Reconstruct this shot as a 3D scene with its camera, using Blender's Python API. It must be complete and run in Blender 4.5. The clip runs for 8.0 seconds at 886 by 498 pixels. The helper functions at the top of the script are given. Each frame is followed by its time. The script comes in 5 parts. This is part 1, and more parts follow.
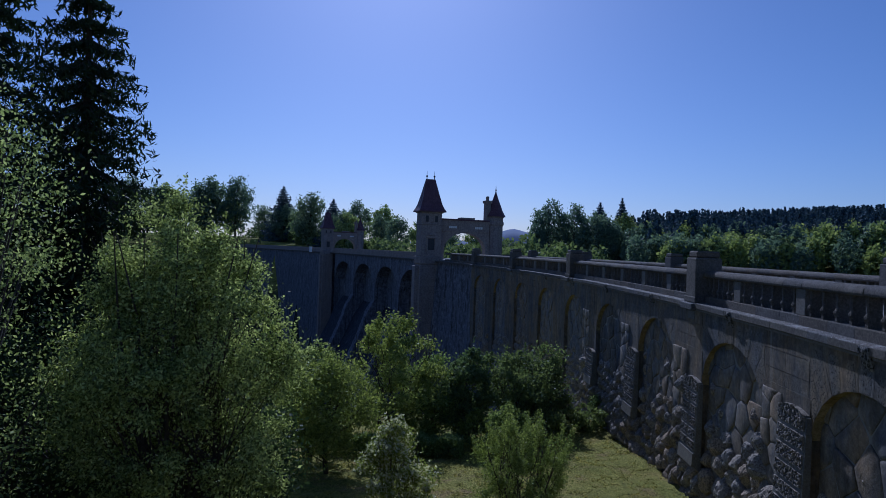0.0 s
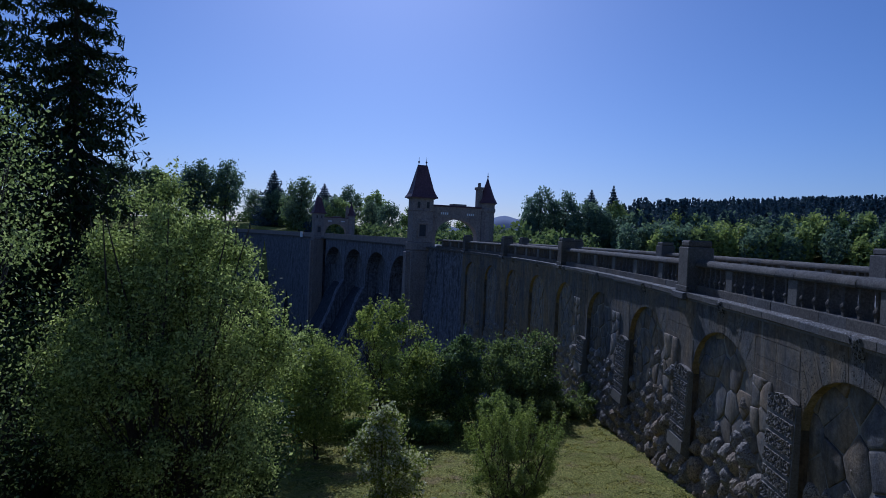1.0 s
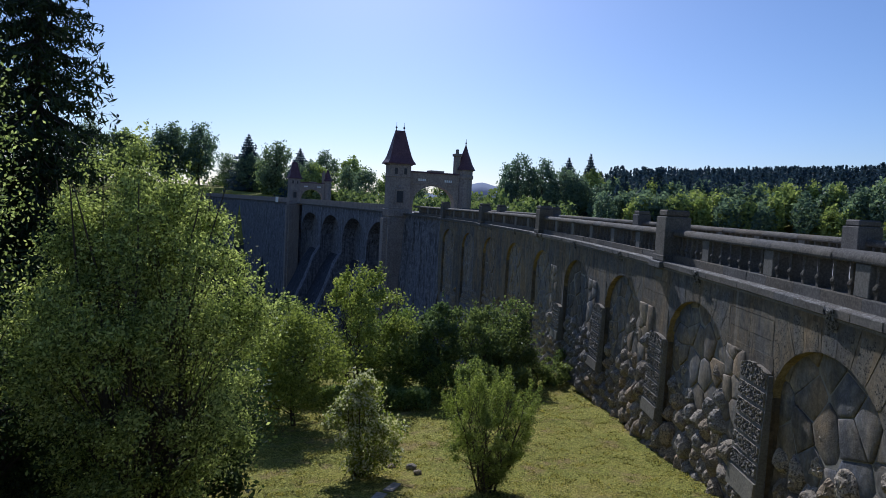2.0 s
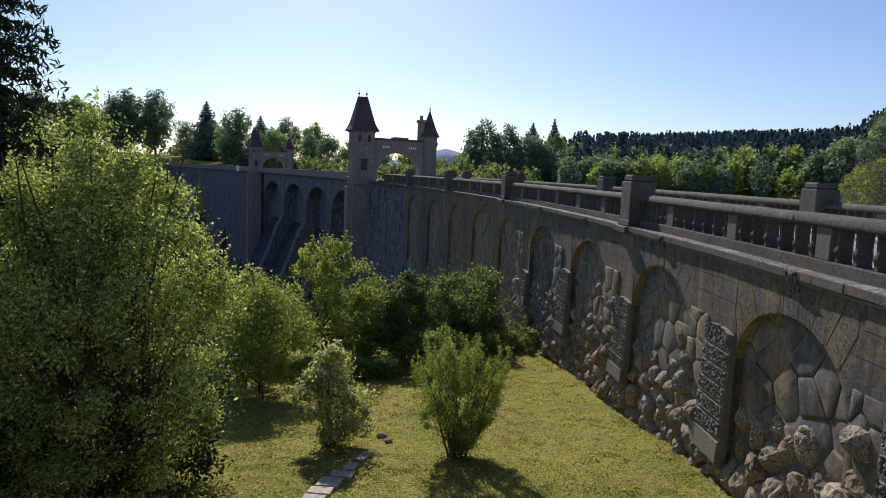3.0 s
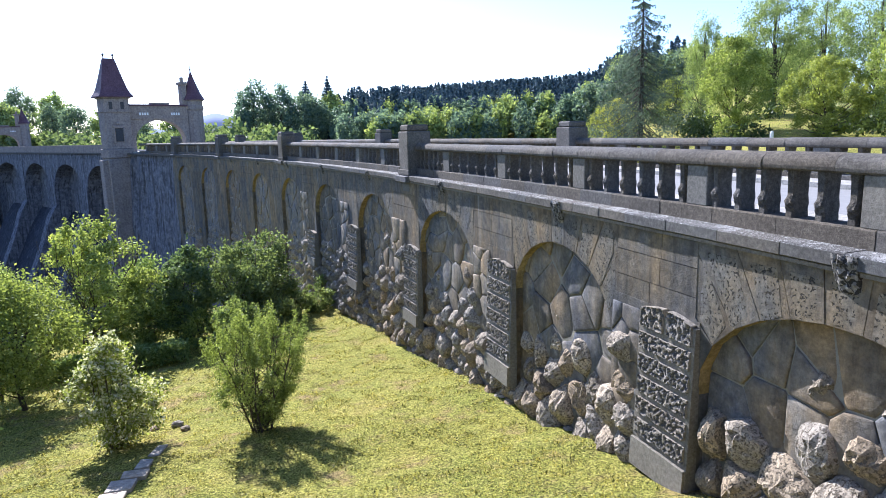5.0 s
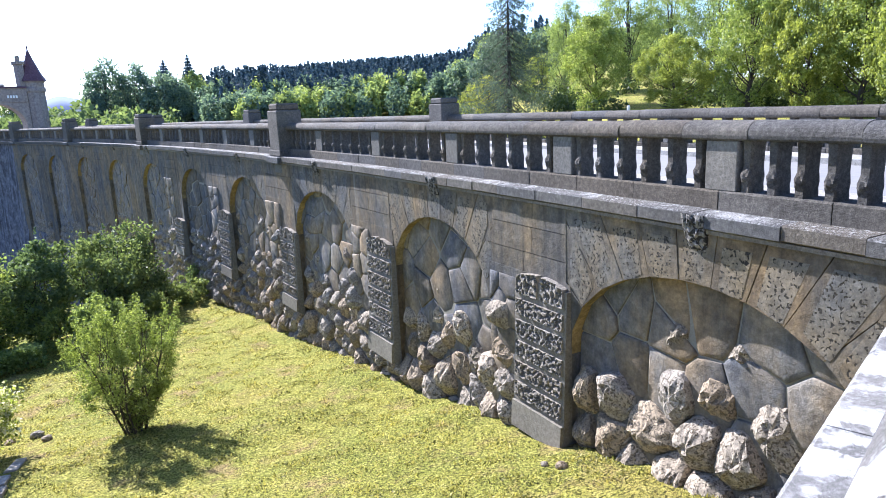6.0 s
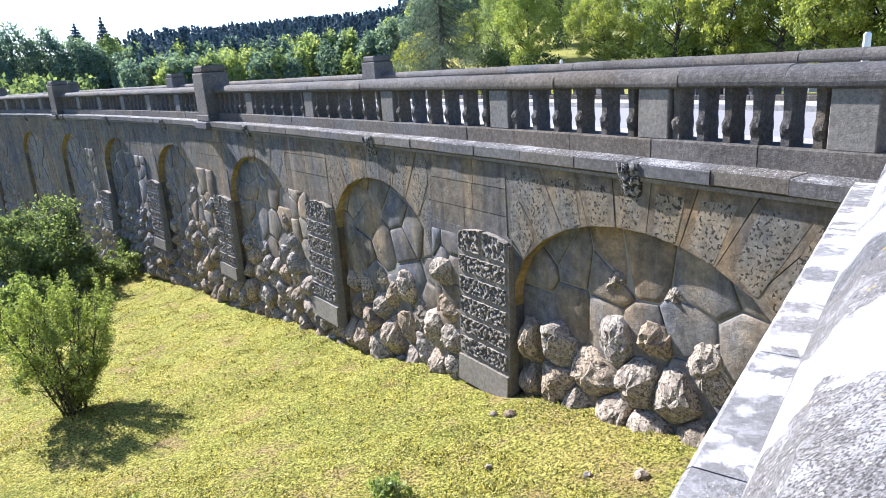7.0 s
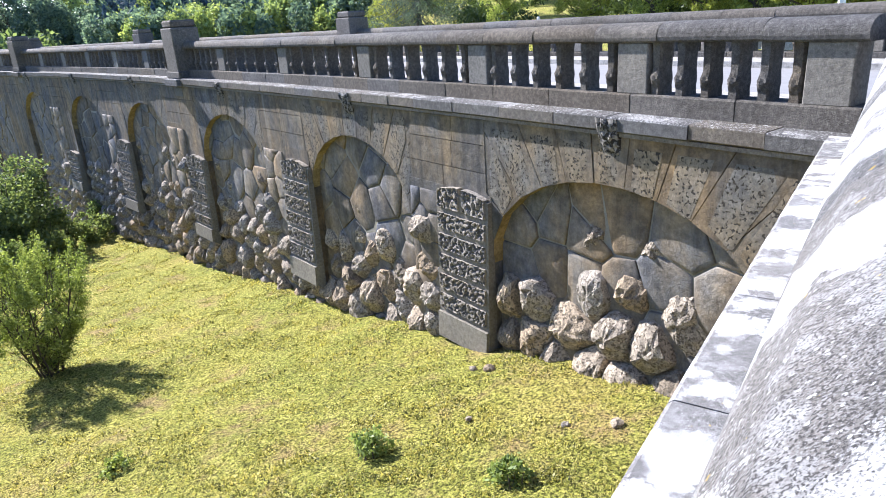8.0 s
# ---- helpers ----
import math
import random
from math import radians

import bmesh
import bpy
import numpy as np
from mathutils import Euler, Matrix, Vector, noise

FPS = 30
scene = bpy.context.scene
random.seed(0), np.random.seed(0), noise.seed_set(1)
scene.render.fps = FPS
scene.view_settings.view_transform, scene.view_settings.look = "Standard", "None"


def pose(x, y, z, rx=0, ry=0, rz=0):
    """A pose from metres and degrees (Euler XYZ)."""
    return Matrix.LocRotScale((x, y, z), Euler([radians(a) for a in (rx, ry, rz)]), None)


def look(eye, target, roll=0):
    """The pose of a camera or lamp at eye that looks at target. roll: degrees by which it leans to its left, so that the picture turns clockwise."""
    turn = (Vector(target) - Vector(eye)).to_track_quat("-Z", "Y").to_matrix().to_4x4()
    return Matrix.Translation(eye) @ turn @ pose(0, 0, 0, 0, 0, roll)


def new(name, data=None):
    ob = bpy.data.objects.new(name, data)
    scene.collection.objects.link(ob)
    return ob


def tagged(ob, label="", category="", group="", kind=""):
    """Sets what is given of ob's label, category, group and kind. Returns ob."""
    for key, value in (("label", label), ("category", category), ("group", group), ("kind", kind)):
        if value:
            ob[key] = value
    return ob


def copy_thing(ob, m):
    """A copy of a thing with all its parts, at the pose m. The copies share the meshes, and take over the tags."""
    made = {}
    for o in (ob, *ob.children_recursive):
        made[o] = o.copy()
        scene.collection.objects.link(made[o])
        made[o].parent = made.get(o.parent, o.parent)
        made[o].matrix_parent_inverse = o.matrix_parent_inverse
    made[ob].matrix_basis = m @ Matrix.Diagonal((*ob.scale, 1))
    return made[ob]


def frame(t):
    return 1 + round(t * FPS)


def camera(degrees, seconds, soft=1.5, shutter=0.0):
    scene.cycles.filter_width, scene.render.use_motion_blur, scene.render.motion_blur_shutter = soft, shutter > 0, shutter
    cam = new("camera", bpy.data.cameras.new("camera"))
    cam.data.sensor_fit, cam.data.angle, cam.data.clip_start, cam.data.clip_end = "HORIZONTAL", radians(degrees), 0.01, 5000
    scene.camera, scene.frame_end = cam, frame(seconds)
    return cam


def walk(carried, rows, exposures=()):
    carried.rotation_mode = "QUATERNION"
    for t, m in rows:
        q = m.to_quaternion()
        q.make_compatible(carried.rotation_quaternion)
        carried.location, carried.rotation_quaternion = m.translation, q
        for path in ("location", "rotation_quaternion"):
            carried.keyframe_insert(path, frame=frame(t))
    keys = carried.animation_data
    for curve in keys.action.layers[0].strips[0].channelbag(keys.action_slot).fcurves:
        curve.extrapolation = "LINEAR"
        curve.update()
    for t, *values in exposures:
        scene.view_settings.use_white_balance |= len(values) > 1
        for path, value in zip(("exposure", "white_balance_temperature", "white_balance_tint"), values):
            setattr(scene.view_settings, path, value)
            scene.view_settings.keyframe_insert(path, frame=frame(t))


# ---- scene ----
# ---- camera ----
cam = camera(68.0, 8.0, soft=0.3)
ROWS = [
    (0.0, 0.135, -0.476, 1.510, 10.90, 0.03, -1.95), (0.5, 0.103, -0.446, 1.519, 10.77, -0.55, -2.40),
    (1.0, 0.060, -0.392, 1.534, 10.11, -1.15, -2.50), (1.5, 0.014, -0.308, 1.551, 9.10, -2.46, -2.73),
    (3.0, -0.093, -0.065, 1.591, 5.03, -6.70, -2.30), (3.5, -0.129, 0.042, 1.590, 2.16, -7.84, -1.10),
    (4.0, -0.131, 0.111, 1.569, -1.90, -9.02, -0.18), (4.5, -0.088, 0.182, 1.527, -7.43, -9.76, 0.68),
    (5.0, 0.000, 0.194, 1.474, -13.92, -10.12, 1.55), (5.2, 0.022, 0.194, 1.447, -16.60, -10.18, 1.85),
    (6.3, 0.047, 0.189, 1.401, -27.00, -13.31, 2.75), (6.5, 0.040, 0.195, 1.393, -28.35, -14.10, 3.05),
    (7.0, 0.031, 0.201, 1.352, -30.33, -15.90, 3.80), (7.5, 0.010, 0.201, 1.330, -31.96, -17.72, 3.95),
    (8.0, -0.036, 0.190, 1.303, -32.41, -19.41, 3.54)]
EXPOSURES = [(0.0, -0.74, 4500, 25), (1.5, -0.74, 4500, 25), (1.8, -0.25, 4900, 20), (2.8, 0.3, 5820, 17), (3.5, 0.43, 5980, 19), (4.0, 0.70, 5680, 21), (4.5, 1.22, 5530, 20),
             (5.2, 1.8, 5250, 21), (6.3, 1.95, 5350, 21), (8.0, 1.92, 5470, 20)]
walk(cam, [(t, pose(x, y, z, 90 + p, r, w)) for t, x, y, z, w, p, r in ROWS], EXPOSURES)

# ---- world and sun ----
SUN_AZ, SUN_EL = -16.0, 35.0
world = bpy.data.worlds.new("sky")
scene.world = world
world.use_nodes = True
wn = world.node_tree.nodes
sky = wn.new("ShaderNodeTexSky")
sky.sky_type = 'NISHITA'
sky.sun_disc = False
sky.sun_elevation = radians(SUN_EL)
sky.sun_rotation = radians(SUN_AZ)
sky.altitude = 300
sky.dust_density = 0.7
sky.ozone_density = 3.5
world.node_tree.links.new(sky.outputs[0], wn["Background"].inputs[0])
wn["Background"].inputs[1].default_value = 0.082
sun = new("sun", bpy.data.lights.new("sun", 'SUN'))
sun.data.energy = 4.5
sun.data.angle = radians(0.5)
sun.data.color = (1.0, 0.92, 0.76)
sd = Vector((math.sin(radians(SUN_AZ)) * math.cos(radians(SUN_EL)), math.cos(radians(SUN_AZ)) * math.cos(radians(SUN_EL)), math.sin(radians(SUN_EL))))
sun.matrix_world = look(sd * 50, (0, 0, 0))


# ---- materials ----
def tree_of(name):
    m = bpy.data.materials.new(name)
    m.use_nodes = True
    nt = m.node_tree
    return m, nt, nt.nodes["Principled BSDF"], nt.nodes["Material Output"]


def add(nt, kind, **values):
    n = nt.nodes.new(kind)
    for k, v in values.items():
        n.inputs[k].default_value = v
    return n


def noise_tex(nt, vec, scale, detail=6.0, rough=0.6):
    n = add(nt, "ShaderNodeTexNoise", Scale=scale, Detail=detail, Roughness=rough)
    nt.links.new(vec, n.inputs["Vector"])
    return n.outputs["Fac"]


def ramp(nt, fac, stops):
    r = nt.nodes.new("ShaderNodeValToRGB")
    e = r.color_ramp.elements
    while len(e) < len(stops):
        e.new(0.5)
    for el, (p, c) in zip(e, stops):
        el.position = p
        el.color = (*c, 1) if len(c) == 3 else c
    nt.links.new(fac, r.inputs[0])
    return r.outputs[0]


def mixc(nt, fac, a, b, blend='MIX'):
    m = nt.nodes.new("ShaderNodeMix")
    m.data_type, m.blend_type = 'RGBA', blend
    for sock, v in ((m.inputs[0], fac), (m.inputs[6], a), (m.inputs[7], b)):
        if hasattr(v, "is_linked"):
            nt.links.new(v, sock)
        elif isinstance(v, (int, float)):
            sock.default_value = v
        else:
            sock.default_value = (*v, 1)
    return m.outputs[2]


def bump(nt, bsdf, height, strength, distance):
    b = add(nt, "ShaderNodeBump", Strength=strength, Distance=distance)
    nt.links.new(height, b.inputs["Height"])
    nt.links.new(b.outputs[0], bsdf.inputs["Normal"])


def position(nt, sx=1.0, sy=1.0, sz=1.0):
    g = nt.nodes.new("ShaderNodeNewGeometry")
    m = nt.nodes.new("ShaderNodeMapping")
    m.inputs["Scale"].default_value = (sx, sy, sz)
    nt.links.new(g.outputs["Position"], m.inputs["Vector"])
    return m.outputs[0]


def stone(name, dark, mid, light, grain=9.0, rough=0.9, relief=0.03, streaks=0.0, lichen=0.0, size=1.0, yellow=0.0, vary=0.25, worms=0.0, worm_cut=0.44, top_only=False, bands=0.0, stain=0.0, fine=0.4, crusty=0.0, patches=0.0, specks=100.0, twist=1.2, pit=0.45):
    """Weathered stone: two scales of mottling, streaks of rain dirt, lichen, pits."""
    m, nt, b, out = tree_of(name)
    v = position(nt)
    c = ramp(nt, noise_tex(nt, v, 1.1), [(0.3, dark), (0.52, mid), (0.72, light)])
    f = noise_tex(nt, v, grain, 8.0, 0.7)
    c = mixc(nt, 0.55, c, ramp(nt, f, [(0.3, tuple(x * 0.45 for x in dark)), (0.5, mid), (0.7, tuple(min(1, x * 1.25) for x in light))]), 'MIX')
    if vary:
        o = nt.nodes.new("ShaderNodeObjectInfo")
        c = mixc(nt, 0.85, c, ramp(nt, o.outputs["Random"], [(0.0, (1 - vary,) * 3), (0.25, (1 + 0.4 * vary, 1.0, 1 - 0.55 * vary)), (0.5, (1.0, 0.98, 0.95)), (0.75, (1 - 0.5 * vary, 1 - 0.3 * vary, 1.0 + 0.1 * vary)), (1.0, (1 + 0.7 * vary, 1 + 0.55 * vary, 1 + 0.3 * vary))]), 'MULTIPLY')
    c = mixc(nt, fine, c, ramp(nt, noise_tex(nt, v, grain * 4.5, 4.0, 0.7), [(0.32, (0.5, 0.5, 0.5)), (0.5, (1, 1, 1)), (0.68, (1.5, 1.48, 1.42))]), 'MULTIPLY')
    if stain:
        c = mixc(nt, stain, c, ramp(nt, noise_tex(nt, position(nt, 1, 1, 0.6), 0.9, 6.0, 0.65), [(0.34, (0.55, 0.66, 0.95)), (0.47, (0.92, 0.95, 1)), (0.55, (1.12, 1.03, 0.9)), (0.68, (1.5, 1.28, 0.92))]), 'MULTIPLY')
    if streaks:
        s = noise_tex(nt, position(nt, 1.6, 1.6, 0.10), 2.2, 5.0, 0.6)
        c = mixc(nt, ramp(nt, s, [(0.50, (0, 0, 0)), (0.66, (streaks,) * 3)]), c, (0.03, 0.028, 0.026))
        s = noise_tex(nt, position(nt, 1.2, 1.2, 0.12), 1.7, 4.0, 0.6)
        c = mixc(nt, ramp(nt, s, [(0.60, (0, 0, 0)), (0.74, (streaks * 0.6,) * 3)]), c, (0.42, 0.40, 0.36))
    if lichen:
        crust = c
        n1 = noise_tex(nt, v, 2.3 * size, 10.0, 0.72)
        crust = mixc(nt, ramp(nt, n1, [(0.50 + crusty, (0, 0, 0)), (0.57 + crusty, (lichen,) * 3)]), crust, (0.46, 0.457, 0.44))
        n2 = noise_tex(nt, v, 70.0 * size, 3.0, 0.7)
        crust = mixc(nt, ramp(nt, n2, [(0.51 + crusty, (0, 0, 0)), (0.55 + crusty, (lichen,) * 3)]), crust, (0.42, 0.415, 0.40))
        vs = add(nt, "ShaderNodeTexVoronoi", Scale=16.0 * size)
        nt.links.new(v, vs.inputs["Vector"])
        crust = mixc(nt, ramp(nt, vs.outputs["Distance"], [(0.16, (0.8,) * 3), (0.22, (0, 0, 0))]), crust, (0.62, 0.615, 0.59))
        n4 = noise_tex(nt, v, specks, 3.0, 0.65)
        crust = mixc(nt, ramp(nt, n4, [(0.52, (0, 0, 0)), (0.56, (0.92,) * 3)]), crust, (0.05, 0.047, 0.043))
        if patches:
            low = mixc(nt, 0.22, noise_tex(nt, v, patches, 5.0, 0.62), n2)
            crust = mixc(nt, ramp(nt, low, [(0.51, (0, 0, 0)), (0.535, (0.95,) * 3)]), crust, ramp(nt, n4, [(0.50, (0.64, 0.637, 0.615)), (0.62, (0.22, 0.218, 0.21))]))
        if bands:
            dp = nt.nodes.new("ShaderNodeVectorMath")
            dp.operation = 'DOT_PRODUCT'
            dp.inputs[1].default_value = (math.cos(0.4133), math.sin(0.4133), 0)
            nt.links.new(v, dp.inputs[0])
            ln = add(nt, "ShaderNodeTexNoise", Scale=bands, Detail=3.0, Roughness=0.5)
            ln.noise_dimensions = '2D'
            cx = nt.nodes.new("ShaderNodeCombineXYZ")
            wob = nt.nodes.new("ShaderNodeMath")
            wob.operation = 'MULTIPLY_ADD'
            wob.inputs[1].default_value = 0.45
            nt.links.new(n1, wob.inputs[0])
            nt.links.new(dp.outputs["Value"], wob.inputs[2])
            nt.links.new(wob.outputs[0], cx.inputs[0])
            nt.links.new(mixc(nt, 0.05, (0, 0, 0), n1), cx.inputs[1])
            nt.links.new(cx.outputs[0], ln.inputs["Vector"])
            crust = mixc(nt, ramp(nt, ln.outputs["Fac"], [(0.56, (0, 0, 0)), (0.60, (0.85,) * 3)]), crust, ramp(nt, n2, [(0.40, (0.26, 0.255, 0.245)), (0.50, (0.58, 0.58, 0.56))]))
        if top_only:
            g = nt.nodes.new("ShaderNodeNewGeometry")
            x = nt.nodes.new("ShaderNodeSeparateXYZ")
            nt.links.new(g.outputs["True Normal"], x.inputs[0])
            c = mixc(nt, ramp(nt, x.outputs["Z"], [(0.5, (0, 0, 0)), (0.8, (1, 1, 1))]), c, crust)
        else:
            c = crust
    if worms:
        wn_ = add(nt, "ShaderNodeTexNoise", Scale=worms, Detail=1.5, Roughness=0.5, Distortion=twist)
        nt.links.new(v, wn_.inputs["Vector"])
        grooves = ramp(nt, wn_.outputs["Fac"], [(worm_cut, (0, 0, 0)), (worm_cut + 0.06, (1, 1, 1))])
        # the shade inside grooves and pits is put into their colour
        c = mixc(nt, grooves, tuple(k * pit for k in dark), c)
    if yellow:
        n3 = noise_tex(nt, v, 6.0 * size, 5.0, 0.7)
        c = mixc(nt, ramp(nt, n3, [(0.665, (0, 0, 0)), (0.69, (yellow,) * 3)]), c, (0.55, 0.38, 0.06))
    nt.links.new(c, b.inputs["Base Color"])
    b.inputs["Roughness"].default_value = rough
    b.inputs["Specular IOR Level"].default_value = 0.25
    h = noise_tex(nt, v, grain * 2.2, 8.0, 0.75)
    if worms:
        h = mixc(nt, 0.8, h, grooves)
    bump(nt, b, h, 0.9, relief)
    return m


def leafy(name, a, b_, c_, through_light=0.45, glow=(1.18, 1.17, 0.70)):
    """Leaves: colour by each leaf, part of the light shines through."""
    m, nt, b, out = tree_of(name)
    g = nt.nodes.new("ShaderNodeNewGeometry")
    o = nt.nodes.new("ShaderNodeObjectInfo")
    c = ramp(nt, g.outputs["Random Per Island"], [(0.0, a), (0.5, b_), (1.0, c_)])
    c = mixc(nt, 0.7, c, ramp(nt, noise_tex(nt, position(nt), 0.7, 3.0), [(0.3, (0.6, 0.62, 0.6)), (0.7, (1.25, 1.2, 1.0))]), 'MULTIPLY')
    c = mixc(nt, 1.0, c, ramp(nt, o.outputs["Random"], [(0.0, (0.8, 0.86, 0.9)), (1.0, (1.15, 1.08, 0.9))]), 'MULTIPLY')
    d = nt.nodes.new("ShaderNodeBsdfDiffuse")
    t = nt.nodes.new("ShaderNodeBsdfTranslucent")
    gl = add(nt, "ShaderNodeBsdfGlossy", Roughness=0.48)
    ms = add(nt, "ShaderNodeMixShader", Fac=through_light)
    m2 = add(nt, "ShaderNodeMixShader", Fac=0.022)
    nt.links.new(c, d.inputs[0])
    nt.links.new(mixc(nt, 1.0, c, glow, 'MULTIPLY'), t.inputs[0])
    nt.links.new(d.outputs[0], ms.inputs[1])
    nt.links.new(t.outputs[0], ms.inputs[2])
    nt.links.new(ms.outputs[0], m2.inputs[1])
    nt.links.new(gl.outputs[0], m2.inputs[2])
    nt.links.new(m2.outputs[0], out.inputs[0])
    return m


def plain(name, a, b_, scale=4.0, rough=0.8, relief=0.01, metal=0.0):
    m, nt, b, out = tree_of(name)
    v = position(nt)
    c = ramp(nt, noise_tex(nt, v, scale), [(0.3, a), (0.7, b_)])
    c = mixc(nt, 0.5, c, ramp(nt, noise_tex(nt, v, scale * 9), [(0.3, a), (0.7, b_)]))
    nt.links.new(c, b.inputs["Base Color"])
    b.inputs["Roughness"].default_value = rough
    b.inputs["Metallic"].default_value = metal
    bump(nt, b, noise_tex(nt, v, scale * 12), 0.6, relief)
    return m


DAM = stone("dam_stone", (0.083, 0.073, 0.055), (0.147, 0.128, 0.096), (0.230, 0.197, 0.145), 5.5, streaks=0.5, vary=0.2, stain=0.85, fine=0.38, relief=0.03)
NICHE = stone("niche_stone", (0.108, 0.098, 0.082), (0.186, 0.167, 0.138), (0.288, 0.260, 0.211), 5.0, streaks=0.32, vary=0.34, stain=0.85, fine=0.36, relief=0.03)
PANEL = stone("panel_stone", (0.098, 0.088, 0.070), (0.160, 0.144, 0.112), (0.250, 0.223, 0.174), 11.0, vary=0.2, relief=0.035, stain=0.8, worms=24.0, worm_cut=0.36, twist=0.0)
BOULDER = stone("boulder_stone", (0.168, 0.140, 0.104), (0.336, 0.283, 0.209), (0.538, 0.458, 0.345), 12.0, vary=0.4, relief=0.11, fine=0.7, worms=27.0, worm_cut=0.385, twist=0.8, pit=0.85)
WORM = stone("hewn_stone", (0.129, 0.115, 0.092), (0.249, 0.222, 0.179), (0.370, 0.332, 0.273), 16.0, vary=0.15, relief=0.04)
# dark of the plaques' grooves: shade put into a colour
GROOVE = plain("groove_shade", (0.072, 0.067, 0.058), (0.136, 0.126, 0.109), 12.0, 0.95, 0.01)
FOOT = stone("foot_slab_stone", (0.13, 0.118, 0.093), (0.20, 0.182, 0.145), (0.28, 0.255, 0.20), 14.0, vary=0.15, relief=0.012)
SMOOTH = stone("dressed_stone", (0.106, 0.100, 0.088), (0.169, 0.159, 0.138), (0.244, 0.229, 0.196), 20.0, vary=0.15, relief=0.01)
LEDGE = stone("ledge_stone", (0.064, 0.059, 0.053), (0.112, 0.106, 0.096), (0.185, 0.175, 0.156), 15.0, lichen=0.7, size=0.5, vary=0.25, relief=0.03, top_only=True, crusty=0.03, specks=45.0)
RAIL = stone("rail_stone", (0.059, 0.054, 0.046), (0.115, 0.105, 0.090), (0.202, 0.185, 0.158), 18.0, vary=0.3, relief=0.05, fine=0.65)
COPING = stone("coping_stone", (0.085, 0.083, 0.08), (0.165, 0.161, 0.154), (0.26, 0.254, 0.243), 60.0, lichen=0.5, size=4.8, yellow=0.9, vary=0.15, relief=0.008, bands=3.0, crusty=0.01, patches=2.6, specks=310.0)
MORTAR = plain("mortar", (0.19, 0.176, 0.14), (0.31, 0.286, 0.23), 5.0, 0.95, 0.02)
CARVED = stone("carved_stone", (0.09, 0.085, 0.077), (0.19, 0.18, 0.16), (0.32, 0.30, 0.27), 16.0, vary=0.1, relief=0.05, worms=14.0)
ARCHRING = stone("arch_ring_stone", (0.130, 0.098, 0.042), (0.247, 0.189, 0.086), (0.390, 0.305, 0.150), 8.0, vary=0.25)
PLASTER = stone("tower_stone", (0.19, 0.158, 0.145), (0.27, 0.23, 0.205), (0.35, 0.305, 0.27), 5.0, streaks=0.2, vary=0.1, fine=0.2)
ROOF = stone("roof_slate", (0.06, 0.032, 0.045), (0.10, 0.056, 0.074), (0.15, 0.09, 0.11), 6.0, rough=0.6, vary=0.1)
ASPHALT = plain("asphalt", (0.16, 0.155, 0.15), (0.24, 0.235, 0.225), 3.0, 0.9, 0.004)
KERB = stone("kerb_stone", (0.26, 0.25, 0.23), (0.36, 0.35, 0.32), (0.46, 0.44, 0.41), 12.0, vary=0.2)
BARK = plain("bark", (0.035, 0.028, 0.02), (0.10, 0.08, 0.06), 9.0, 0.95, 0.03)
METAL = plain("dark_metal", (0.04, 0.04, 0.045), (0.08, 0.08, 0.085), 8.0, 0.5, 0.002, 0.8)
WHITE = plain("white_paint", (0.72, 0.72, 0.70), (0.82, 0.82, 0.80), 8.0, 0.6, 0.001)
SLAB = stone("path_slab", (0.286, 0.239, 0.186), (0.429, 0.372, 0.297), (0.572, 0.505, 0.414), 9.0, vary=0.2)
LEAF_BUSH = leafy("leaf_bush", (0.06, 0.085, 0.028), (0.30, 0.37, 0.13), (0.70, 0.77, 0.34), 0.48, (1.08, 1.12, 0.78))
LEAF_SHRUB = leafy("leaf_shrub", (0.135, 0.178, 0.045), (0.265, 0.325, 0.085), (0.43, 0.485, 0.155), 0.46)
LEAF_DARK = leafy("leaf_dark", (0.115, 0.165, 0.075), (0.175, 0.235, 0.105), (0.25, 0.31, 0.15), 0.45)
LEAF_LIGHT = leafy("leaf_light", (0.16, 0.22, 0.065), (0.28, 0.355, 0.11), (0.43, 0.50, 0.20), 0.42)
LEAF_PALE = leafy("leaf_pale", (0.18, 0.245, 0.10), (0.29, 0.365, 0.145), (0.41, 0.48, 0.20), 0.45, (1.15, 1.15, 0.68))
LEAF_OLIVE = leafy("leaf_olive", (0.22, 0.26, 0.06), (0.34, 0.39, 0.095), (0.48, 0.52, 0.15), 0.48, (1.2, 1.15, 0.62))
NEEDLE = leafy("needles", (0.016, 0.030, 0.014), (0.026, 0.045, 0.022), (0.045, 0.07, 0.035), 0.2)
NEEDLE_BLUE = leafy("needles_blue", (0.085, 0.118, 0.095), (0.125, 0.165, 0.13), (0.18, 0.22, 0.165), 0.4, (1.05, 1.08, 0.85))
BLOSSOM = leafy("blossom", (0.55, 0.56, 0.48), (0.70, 0.70, 0.62), (0.80, 0.80, 0.74), 0.4)
LEAF_BANK = leafy("leaf_bank", (0.17, 0.235, 0.066), (0.30, 0.375, 0.108), (0.455, 0.515, 0.185), 0.48, (1.17, 1.15, 0.66))
GRASS = leafy("grass_blades", (0.039, 0.047, 0.016), (0.320, 0.320, 0.095), (0.660, 0.582, 0.207), 0.35)


